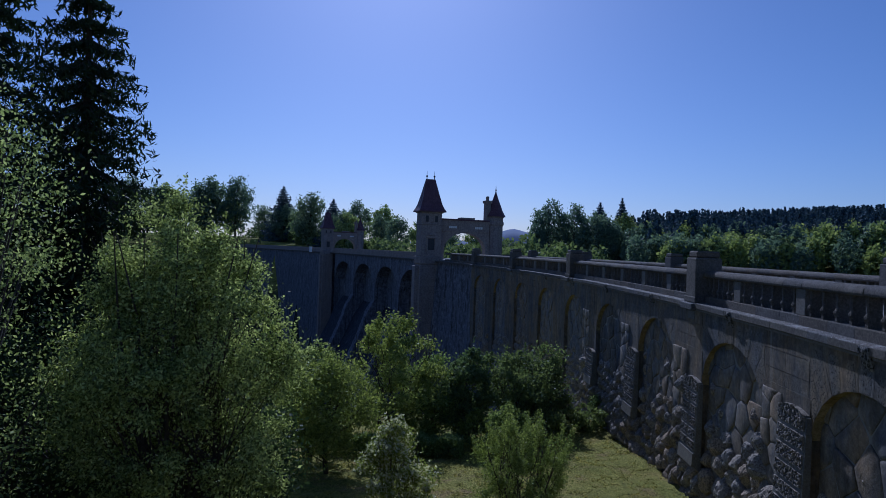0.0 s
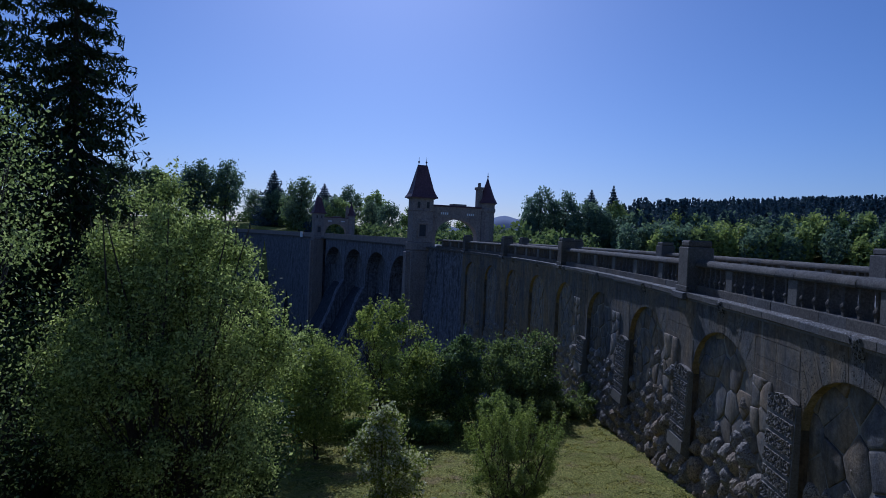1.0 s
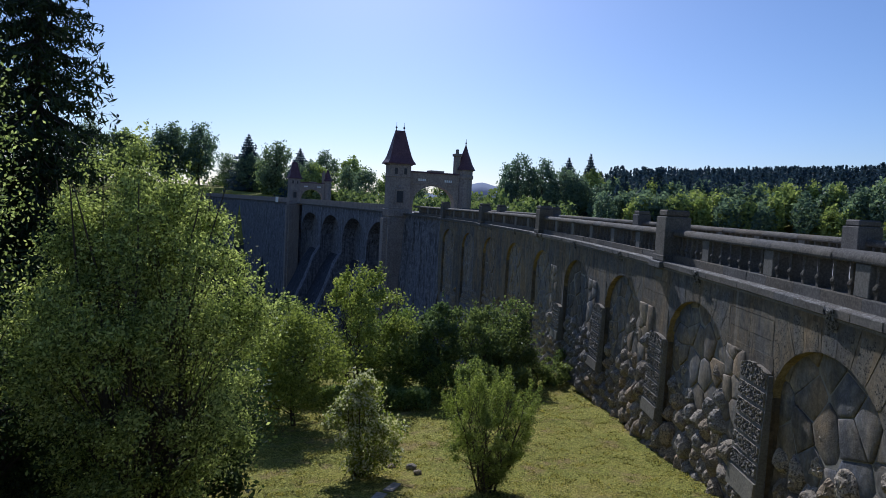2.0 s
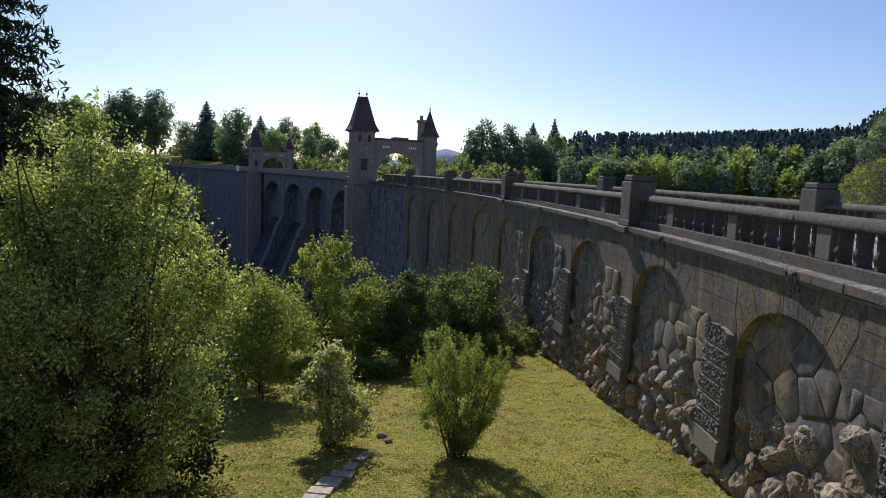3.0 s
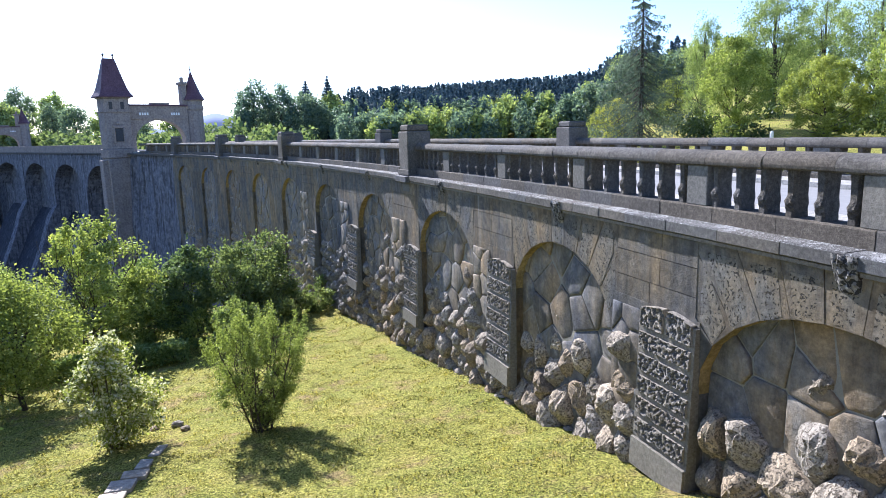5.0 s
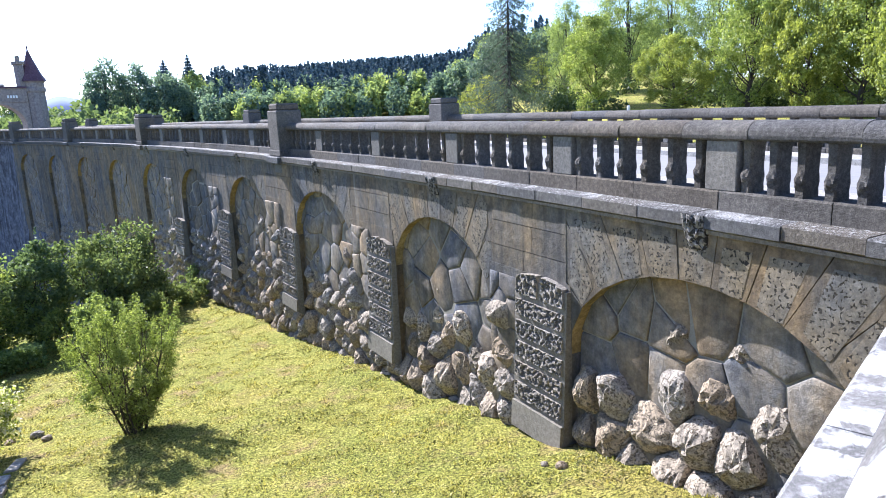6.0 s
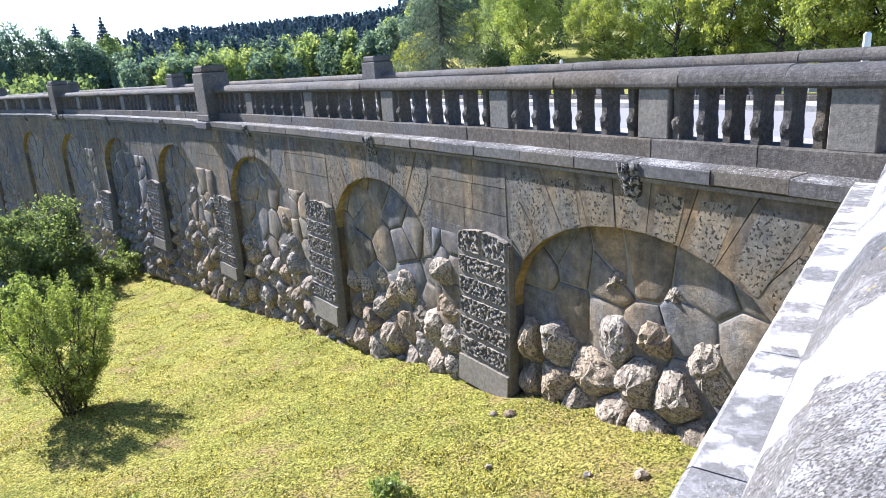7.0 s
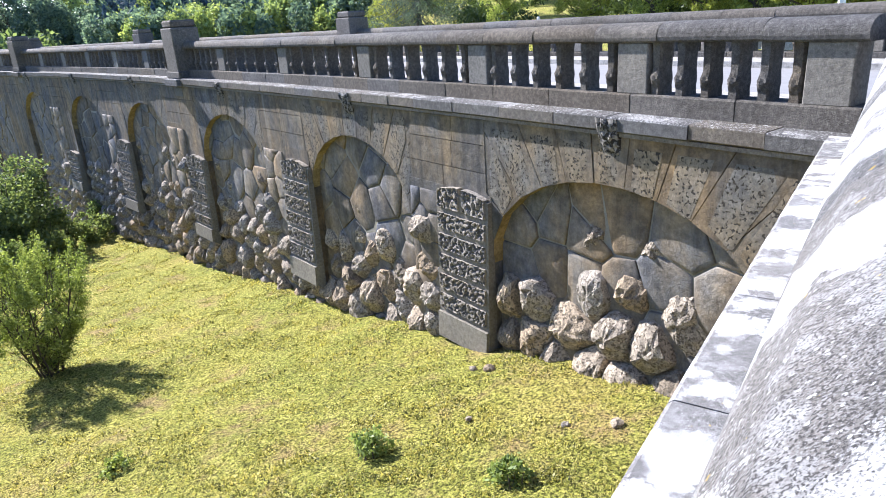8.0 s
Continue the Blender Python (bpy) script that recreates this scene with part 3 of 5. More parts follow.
def cushion(poly, off_back, off_front, rnd):
    """A flat-domed fieldstone with softly rounded edges."""
    n = len(poly)
    cs, cz = shrink(poly, 0)[1]
    tilt, tip = rnd.uniform(-0.05, 0.05), rnd.uniform(-0.05, 0.05)
    verts = []
    for cut, off in ((0.0, off_back), (0.0, off_front + 0.030), (0.02, off_front + 0.012), (0.08, off_front)):
        ring, _ = shrink(poly, cut) if cut else (poly, 0)
        verts += [bend(s, off + (tilt * (s - cs) + tip * (z - cz) if off != off_back else 0), z) for s, z in ring]
    verts.append(bend(cs, off_front - 0.018, cz))
    faces = []
    for r in range(3):
        for j in range(n):
            k = (j + 1) % n
            faces.append((r * n + j, r * n + k, r * n + n + k, r * n + n + j))
    faces += [(3 * n + j, 3 * n + (j + 1) % n, 4 * n) for j in range(n)]
    me = mesh_of("stone", verts, faces)
    me.polygons.foreach_set("use_smooth", [q >= n for q in range(len(faces))])
    return me


def boulder(poly, off_back, off_front, rnd):
    """A craggy stone that stands out of the wall: split faces, worn edges and a pitted skin."""
    poly, (cs, cz) = shrink(poly, 0.006)
    cutp = []
    for i in range(len(poly)):
        p, q = poly[i], poly[(i + 1) % len(poly)]
        cutp += [(p[0] * 0.84 + q[0] * 0.16, p[1] * 0.84 + q[1] * 0.16), (p[0] * 0.16 + q[0] * 0.84, p[1] * 0.16 + q[1] * 0.84)]
    poly = cutp
    ring = []
    for i in range(len(poly)):
        p, q = poly[i], poly[(i + 1) % len(poly)]
        m = max(1, int(math.hypot(q[0] - p[0], q[1] - p[1]) / 0.085))
        ring += [(p[0] + (q[0] - p[0]) * t / m, p[1] + (q[1] - p[1]) * t / m) for t in range(m)]
    n, verts, faces = len(ring), [], []
    seed = rnd.uniform(0, 100)
    size = max(0.12, sum(math.hypot(s - cs, z - cz) for s, z in ring) / n)
    # split planes: each rises from one side of the stone and is cut off by the others
    planes = []
    turn = rnd.uniform(0, 6.28)
    for k in range(rnd.randint(4, 6)):
        a = turn + 6.28 * k / 5 + rnd.uniform(-0.4, 0.4)
        planes.append((math.cos(a), math.sin(a), rnd.uniform(0.75, 1.5), rnd.uniform(0.95, 1.5)))
    lean_s, lean_z = rnd.uniform(-0.22, 0.22), rnd.uniform(-0.28, 0.12)
    depth = min(0.27, 0.16 + 0.3 * size)

    def crag(s, z):
        u, w = (s - cs) / size, (z - cz) / size
        h = 1 + lean_s * u + lean_z * w
        for nx, nz, slope, reach in planes:
            h = min(h, slope * (reach - nx * u - nz * w))
        h = 0.76 * h + 0.30 * (1 - min(1.0, u * u + w * w) ** 1.5)
        r = abs(noise.noise((s * 4.5 + seed, z * 4.5, 1))) * 0.55 + noise.noise((s * 11 + seed, z * 11, 2)) * 0.34 + noise.noise((s * 24, z * 24 + seed, 3)) * 0.2
        return max(-0.25, min(1.12, h)) + r * 0.42
    levels = (1.0, 1.0, 0.94, 0.82, 0.66, 0.46, 0.22)
    for k, scale in enumerate(levels):
        for s, z in ring:
            ss, zz = cs + (s - cs) * scale, cz + (z - cz) * scale
            if k == 0:
                off = off_back
            else:
                edge = 0.30 if k == 1 else min(1.0, 0.72 + 0.14 * k)
                off = off_front + depth * (1 - edge * crag(ss, zz))
            verts.append(bend(ss, off, zz))
    verts.append(bend(cs, off_front + depth * (1 - crag(cs, cz)), cz))
    for k in range(len(levels) - 1):
        for j in range(n):
            a, b = k * n + j, k * n + (j + 1) % n
            faces.append((a, b, b + n, a + n))
    for j in range(n):
        faces.append(((len(levels) - 1) * n + j, (len(levels) - 1) * n + (j + 1) % n, len(levels) * n))
    return mesh_of("boulder", verts, faces)


def scatter(x0, x1, y0, y1, size, rnd, jitter=0.38, aspect=1.0):
    pts, row = [], 0
    y = y0 + size * 0.5
    while y < y1 + size * 0.3:
        x = x0 + size * (0.25 if row % 2 else 0.6)
        while x < x1 + size * 0.2:
            pts.append((min(x1, max(x0, x + rnd.uniform(-jitter, jitter) * size)), y + rnd.uniform(-jitter, jitter) * size * aspect))
            x += size
        y += size * 0.86 * aspect
        row += 1
    return pts


PILASTERS = [8.3, 15.05, 21.55, 28.5, 35.85, 43.0, 49.9, 57.1, 64.3, 71.5, 78.7]
BAYS = [(9.5, 14.36), (16.7, 20.9), (23.4, 27.9), (30.65, 35.25), (37.85, 42.4), (45.1, 49.4), (52.3, 56.55), (59.5, 63.8), (66.7, 71.0), (73.9, 78.2)]
BANDS = (-2.2, -2.85, -3.25, -3.55, -3.85, -4.1, -4.6, -5.2, -5.9, -6.7)     # the boulders' upper edge in each bay
PLAQUES = {1: (-1.58, -4.42), 2: (-1.88, -4.9), 3: (-2.55, -5.25), 4: (-2.68, -5.5), 5: (-3.8, -5.6)}


def joined(name, meshes, material, parent):
    bm = bmesh.new()
    for me in meshes:
        bm.from_mesh(me)
        bpy.data.meshes.remove(me)
    return tagged(part(name, bm, material, parent), kind="stuff")


def relaxed(pts, outline):
    out = []
    for p, poly in zip(pts, cells(pts, outline)):
        if poly:
            c = shrink(poly, 0)[1]
            out.append((p[0] * 0.4 + c[0] * 0.6, p[1] * 0.4 + c[1] * 0.6))
    return out


def bay(i):
    """One arched niche between two pilasters, with wedge stones, fieldstone filling and boulders at its foot."""
    rnd = random.Random(50 + i)
    a, b = BAYS[i]
    sc, hw = (a + b) / 2, (b - a) / 2
    za, zs = -0.92 - 0.02 * i, -2.55
    foot = wall_foot(sc)
    band = BANDS[i]
    foot = max(foot, band - 3.8)
    near = i < 4
    far_meshes = []

    def put(name, me, material):
        if near:
            part(name, me, material, dam)
        else:
            far_meshes.append((me, material))

    def arch(u):
        return zs + (za - zs) * math.sqrt(max(0.0, 1 - (u / hw) ** 2))
    # wedge stones round the arch, out to the pilasters' middle and the ledge
    n = 13
    left, right, top = a - 0.12, b + 0.12, -0.255

    def outer(ang):
        dx, dz = math.cos(ang), math.sin(ang)
        t = 1e9
        if dz > 1e-6:
            t = min(t, (top - (zs - 0.9)) / dz)
        t = min(t, ((right - sc) if dx > 0 else (sc - left)) / abs(dx) if abs(dx) > 1e-6 else 1e9)
        return sc + dx * t, zs - 0.9 + dz * t

    def inner(ang):
        dx, dz = math.cos(ang), math.sin(ang)
        lo, hi = 0.0, 6.0
        for _ in range(40):
            mid = (lo + hi) / 2
            u, z = dx * mid, zs - 0.9 + dz * mid
            inside = abs(u) < hw and z < arch(u)
            lo, hi = (mid, hi) if inside else (lo, mid)
        return sc + dx * lo, zs - 0.9 + dz * lo
    angles = [math.pi * (0.085 + 0.83 * k / n) for k in range(n + 1)]
    for k in range(n):
        p, q = angles[k] + 0.0015, angles[k + 1] - 0.0015
        o1, o2 = outer(p), outer(q)
        poly = [inner(p), o1]
        for corner in ((right, top), (left, top)):
            ca = math.atan2(corner[1] - zs + 0.9, corner[0] - sc)
            if p < ca < q:
                poly.append(corner)
        poly += [o2, inner(q)]
        face = 0.10 + rnd.uniform(-0.004, 0.004)
        put("wedge_stone", prism(poly, 0.82, face, rnd, 0.002, 0.006), DAM)
        if 2 <= k <= n - 3:
            # the rough hewn field within a smooth margin
            low = min(z for _, z in poly)
            field = clip_poly(clip_poly(shrink(poly, 0.0)[0], 0, 1, top - 0.13), 0, -1, -(low + 0.03))
            if len(field) >= 3:
                cs_ = sum(q_[0] for q_ in field) / len(field)
                field = [(cs_ + (u_ - cs_) * 0.66, z_) for u_, z_ in field]
                put("hewn_field", prism(field, face + 0.05, face - 0.003, rnd, 0.002, 0.003), PANEL)
        # the arch's edge, smooth and stained
        i1, i2 = inner(angles[k]), inner(angles[k + 1])
        ring = [bend(i1[0], 0.106, i1[1]), bend(i2[0], 0.106, i2[1]), bend(i2[0], 0.83, i2[1]), bend(i1[0], 0.83, i1[1])]
        up1, up2 = (i1[0] + (i1[0] - sc) * 0.03, i1[1] + 0.07), (i2[0] + (i2[0] - sc) * 0.03, i2[1] + 0.07)
        ring += [bend(up1[0], 0.106, up1[1]), bend(up2[0], 0.106, up2[1]), bend(up2[0], 0.83, up2[1]), bend(up1[0], 0.83, up1[1])]
        put("arch_stone", mesh_of("arch", ring, [(0, 1, 2, 3), (0, 4, 5, 1), (1, 5, 6, 2), (3, 2, 6, 7), (4, 7, 6, 5), (0, 3, 7, 4)]), ARCHRING)
    # fieldstone in the niche
    z0 = foot - 0.4
    pts = scatter(a, b, foot + 0.6, za, 0.84, rnd, 0.42)
    put("niche_backing", strip(a, b, [(0.340, foot - 0.2), (0.340, za + 0.1), (0.82, za + 0.1), (0.82, foot - 0.2)], 0.7), MORTAR)
    for poly in cells(pts, [(a, foot + 0.5), (b, foot + 0.5), (b, za + 0.05), (a, za + 0.05)]):
        if poly:
            poly, c = shrink(poly, 0.019)
            put("niche_stone", cushion(poly, 0.50, 0.320 + rnd.uniform(-0.04, 0.008), rnd), NICHE)
    # boulders at the foot, and a few that stand out above
    put("rubble_core", strip(a, b, [(0.24, z0 - 0.3), (0.24, foot + 0.55), (0.42, band - 0.3), (0.70, band - 0.25), (0.70, z0 - 0.3)], 0.8), DAM)
    l_, r_ = (PILASTERS[i] + 0.76 if i else a), PILASTERS[i + 1] - 0.76
    pts = scatter(l_, r_, z0, band + 0.6, (0.74, 0.76, 0.70, 0.66, 0.60, 0.62, 0.66, 0.70, 0.74, 0.78)[i], rnd)
    frame_ = [(l_, z0 - 0.2), (r_, z0 - 0.2), (r_, band + 1.1), (l_, band + 1.1)]
    pts = relaxed(pts, frame_)
    for (px, py), poly in zip(pts, cells(pts, frame_)):
        if poly and (py < band - 0.45 or rnd.random() < ((0.5 if py < band else 0.3) if i < 4 else 0.8 if py < band - 0.2 else 0.0)):
            for nx, ny in ((1, 0), (-1, 0), (0, 1), (0, -1)):
                poly = clip_poly(poly, nx, ny, nx * px + ny * py + (0.50 if py < band - 0.3 else 0.27))
            lift = min(1.0, max(0.0, (py - foot) / (band - foot)))
            out_ = -0.03 + 0.30 * lift if a + 0.1 < px < b - 0.1 else -0.11
            put("boulder", boulder(poly, 0.66, out_ + rnd.uniform(-0.10, 0.07), rnd), BOULDER)
    if not near:
        for material in {m for _, m in far_meshes}:
            joined("stonework", [me for me, m in far_meshes if m is material], material, dam)


def pilaster(i):
    s, foot = PILASTERS[i], wall_foot(PILASTERS[i])
    rnd = random.Random(90 + i)
    p0, p1 = BAYS[i - 1][1], (BAYS[i][0] if i < len(BAYS) else 79.6)
    foot = max(foot, BANDS[i - 1] - 4.2)
    part("pier", strip(p0 - 0.01, p1 + 0.01, [(0.09, -1.5), (0.09, foot - 0.6), (0.82, foot - 0.6), (0.82, -1.5)], 0.6), DAM, dam)
    z = -0.26
    for k, h in enumerate((0.42, 0.46, 0.5)):
        cut = rnd.uniform(-0.25, 0.25)
        for u0, u1 in ((p0 + 0.10 - s, cut + (p0 + p1) / 2 - s), (cut + (p0 + p1) / 2 - s, p1 - 0.10 - s)):
            part("ashlar", strip(s + u0, s + u1, [(0.097, z - 0.006), (0.096, z - h + 0.006), (0.82, z - h + 0.006), (0.82, z - 0.006)], 0.4, gap=0.006), DAM, dam)
        z -= h
    if i not in PLAQUES:
        return
    top, bottom = PLAQUES[i]
    base_top = bottom + (0.5 if i < 3 else 0.42)
    rows = 6
    h = (top - base_top) / rows

    def lean(z):
        return 0.01 - 0.035 * max(0.0, -z - 1.6)
    for r in range(rows):
        zt, zb = top - h * r - 0.012, top - h * (r + 1) + 0.095
        pieces = ((-0.64, -0.06), (0.06, 0.64)) if r == 0 or i == 3 else ((-0.64, 0.64),)
        for u0, u1 in pieces:
            nu, nz = (58 if len(pieces) == 1 else 27), 13
            verts, faces, heights = [], [], []
            for kz in range(nz + 1):
                for ku in range(nu + 1):
                    u, z = u0 + (u1 - u0) * ku / nu, zb + (zt - zb) * kz / nz
                    edge = ku in (0, nu) or kz in (0, nz)
                    wv = noise.noise((u * 17 + s * 3, z * 17, i)) + 0.6 * noise.noise((u * 31, z * 31 + s, i))
                    d = 0.0 if wv < (-0.25 if edge else 0.0) else 0.034 + 0.02 * noise.noise((u * 9, z * 9, s))
                    heights.append(d)
                    if r == 0:
                        z += 0.12 * (1 - (u / 0.75) ** 2) * (kz / nz)
                    verts.append(bend(s + u, lean(z) - d, z))
            m = (nu + 1) * (nz + 1)
            for kz in range(nz + 1):
                for ku in range(nu + 1):
                    u, z = u0 + (u1 - u0) * ku / nu, zb + (zt - zb) * kz / nz
                    if r == 0:
                        z += 0.12 * (1 - (u / 0.75) ** 2) * (kz / nz)
                    verts.append(bend(s + u, 0.12, z))
            w = nu + 1
            for kz in range(nz):
                for ku in range(nu):
                    q = kz * w + ku
                    faces.append((q, q + 1, q + w + 1, q + w))
            for ku in range(nu):
                faces += [(ku, ku + m, ku + 1 + m, ku + 1), (nz * w + ku, nz * w + ku + 1, nz * w + ku + 1 + m, nz * w + ku + m)]
            for kz in range(nz):
                faces += [(kz * w, (kz + 1) * w, (kz + 1) * w + m, kz * w + m), (kz * w + nu, kz * w + nu + m, (kz + 1) * w + nu + m, (kz + 1) * w + nu)]
            me = mesh_of("block", verts, faces)
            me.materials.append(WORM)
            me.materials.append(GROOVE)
            # sunk faces get the painted groove shade
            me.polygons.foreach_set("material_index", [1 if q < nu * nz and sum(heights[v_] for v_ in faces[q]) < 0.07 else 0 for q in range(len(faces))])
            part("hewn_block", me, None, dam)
    part("backing_slab", strip(s - 0.71, s + 0.71, [(lean(top) + 0.006, top - 0.02), (lean(bottom) + 0.006, bottom), (0.12, bottom - 0.2), (0.12, top - 0.02)], 0.6), SMOOTH, dam)
    part("foot_slab", strip(s - 0.70, s + 0.70, [(lean(base_top) - 0.05, base_top), (lean(bottom) - 0.06, bottom), (0.12, bottom), (0.12, base_top)], 0.6), FOOT, dam)
    # flush fieldstones between the plaque and the next niche
    u0, u1 = s + 0.72, p1 - 0.02
    if u1 - u0 > 0.4:
        low = max(foot, bottom - 0.3)
        pts = scatter(u0, u1, low, -1.72, 0.62, rnd, 0.42)
        for poly in cells(pts, [(u0, low - 0.3), (u1, low - 0.3), (u1, -1.66), (u0, -1.66)]):
            if poly:
                poly, _ = shrink(poly, 0.01)
                part("fieldstone", cushion(poly, 0.2, 0.055 + rnd.uniform(-0.02, 0.01), rnd), NICHE, dam)
    if bottom > foot + 0.1:
        pts = scatter(s - 0.8, s + 0.8, foot - 0.4, bottom - 0.25, 0.5, rnd)
        for poly in cells(pts, [(s - 0.85, foot - 0.6), (s + 0.85, foot - 0.6), (s + 0.85, bottom - 0.02), (s - 0.85, bottom - 0.02)]):
            if poly:
                part("boulder", boulder(poly, 0.6, -0.13 + rnd.uniform(-0.08, 0.06), rnd), BOULDER, dam)


def console(s):
    """A carved block under the ledge."""
    rnd = random.Random(int(s * 10))
    nu, nz, verts, faces = 8, 9, [], []
    for kz in range(nz + 1):
        for ku in range(nu + 1):
            u, t = -0.17 + 0.34 * ku / nu, kz / nz
            out = -0.03 + 0.17 * (1 - t) ** 1.6
            edge = ku in (0, nu) or kz in (0, nz)
            verts.append(bend(s + u * (1 - 0.15 * (1 - t)), out - (0 if edge else rnd.uniform(0.0, 0.05)), -0.52 + 0.50 * t))
    w = nu + 1
    for kz in range(nz):
        for ku in range(nu):
            q = kz * w + ku
            faces.append((q, q + 1, q + w + 1, q + w))
    base = len(verts)
    for z, o in ((-0.52, 0.4), (-0.02, 0.4)):
        for u in (-0.17, 0.17):
            verts.append(bend(s + u, o, z))
    faces += [tuple([base] + [k * w for k in range(nz + 1)] + [base + 2]), tuple([base + 1] + [k * w + nu for k in range(nz + 1)] + [base + 3]), tuple([base] + list(range(w)) + [base + 1])]
    part("console", mesh_of("console", verts, faces), CARVED, dam, "carved stone console")


for i in range(len(BAYS)):
    bay(i)
for i in range(1, len(PILASTERS)):
    pilaster(i)
part("pier", strip(7.6, BAYS[0][0] - 0.13, [(0.10, -0.25), (0.10, -4.3), (0.82, -4.3), (0.82, -0.25)], 0.5), DAM, dam)
for s in (11.9, 18.7, 25.65, 33.4, 40.6, 47.6, 54.5, 61.6):
    console(s)
part("frieze", strip(8.2, 79.5, [(0.05, -0.2), (0.05, -0.25), (0.82, -0.27), (0.82, -0.2)], 0.8), SMOOTH, dam)


def plain_wall(s0, s1):
    """The farther wall: tall rough stonework in shallow upright ribs."""
    verts, faces = [], []
    ns, nz = int((s1 - s0) / 0.55), 26
    for k in range(ns + 1):
        s = s0 + (s1 - s0) * k / ns
        for j in range(nz + 1):
            z = -0.2 - 30 * (j / nz) ** 1.3
            rib = 0.22 * (1 if (s % 3.6) < 1.1 else 0) * (1 if z < -0.8 else 0)
            r = 0.30 * noise.noise((s * 0.9, z * 0.12, 5)) + 0.14 * noise.noise((s * 2.4, z * 0.35, 2))
            verts.append(bend(s, 0.42 - rib + r * min(1, -z - 0.2) + 0.04 * z, z))
    for k in range(ns):
        for j in range(nz):
            q = k * (nz + 1) + j
            faces.append((q, q + 1, q + nz + 2, q + nz + 1))
    part("far_stonework", mesh_of("far", verts, faces), DAM_HAZE, dam)


plain_wall(79.0, S1 + 2)
part("lower_facing", strip(50.6, 79.4, [(0.14, -8.0), (-0.8, -30), (0.82, -30), (0.82, -8.0)], 1.0), DAM_HAZE, dam)
part("far_core", strip(81, END, [(2.4, -0.22), (7.2, -0.22), (7.2, -34), (2.4, -34)], 2.0), DAM_HAZE, dam)


# ---- the gates with their towers ----
def roof_mesh(x0, x1, y0, y1, z0, z1, ridge, flare):
    """A steep hipped roof with a short ridge along x and flared eaves."""
    cx, cy = (x0 + x1) / 2, (y0 + y1) / 2
    rings = []
    for t, k in ((0.0, 1.0), (0.10, 0.80), (0.22, 0.64), (0.5, 0.40), (1.0, 0.0)):
        z = z0 + (z1 - z0) * t
        hx = ridge / 2 + ((x1 - x0) / 2 - ridge / 2) * k
        hy = 0.12 + ((y1 - y0) / 2 - 0.12) * k
        rings.append([(cx - hx, cy - hy, z), (cx + hx, cy - hy, z), (cx + hx, cy + hy, z), (cx - hx, cy + hy, z)])
    verts = [(x0, y0, z0 - 0.12), (x1, y0, z0 - 0.12), (x1, y1, z0 - 0.12), (x0, y1, z0 - 0.12)] + [v for r in rings for v in r]
    faces = [(3, 2, 1, 0)]
    for k in range(len(rings)):
        for j in range(4):
            a, b = k * 4 + j, k * 4 + (j + 1) % 4
            faces.append((a, b, b + 4, a + 4))
    n = len(verts)
    faces.append((n - 4, n - 3, n - 2, n - 1))
    return mesh_of("roof", verts, faces)


def wall_with_arch(x0, x1, y0, y1, z0, z1, ax0, ax1, spring, apex, n=18):
    """A wall across the road (x), with one arched opening through it."""
    prof = [(ax0, z0), (ax0, spring)]
    for k in range(1, n):
        a = math.pi * (1 - k / n)
        prof.append(((ax0 + ax1) / 2 + (ax1 - ax0) / 2 * math.cos(a), spring + (apex - spring) * math.sin(a)))
    prof += [(ax1, spring), (ax1, z0)]
    verts, faces = [], []
    m = len(prof)
    for y in (y0, y1):
        verts += [(x, y, z) for x, z in prof]
        verts += [(x0 if k == 0 else x1 if k == m - 1 else x0 + (x1 - x0) * k / (m - 1), y, z1) for k in range(m)]
        verts += [(x0, y, z0), (x1, y, z0)]
    h = 2 * m + 2
    for base, flip in ((0, False), (h, True)):
        fs = [(base + k, base + k + 1, base + m + k + 1, base + m + k) for k in range(m - 1)]
        fs += [(base + 2 * m, base, base + m), (base + m - 1, base + 2 * m + 1, base + 2 * m - 1)]
        faces += [f[::-1] if not flip else f for f in fs]
    for k in range(m - 1):
        faces.append((k, k + 1, h + k + 1, h + k))
    faces += [(m, 2 * m - 1, h + 2 * m - 1, h + m), (2 * m, m, h + m, h + 2 * m), (2 * m - 1, 2 * m + 1, h + 2 * m + 1, h + 2 * m - 1)]
    return mesh_of("gate", verts, faces)


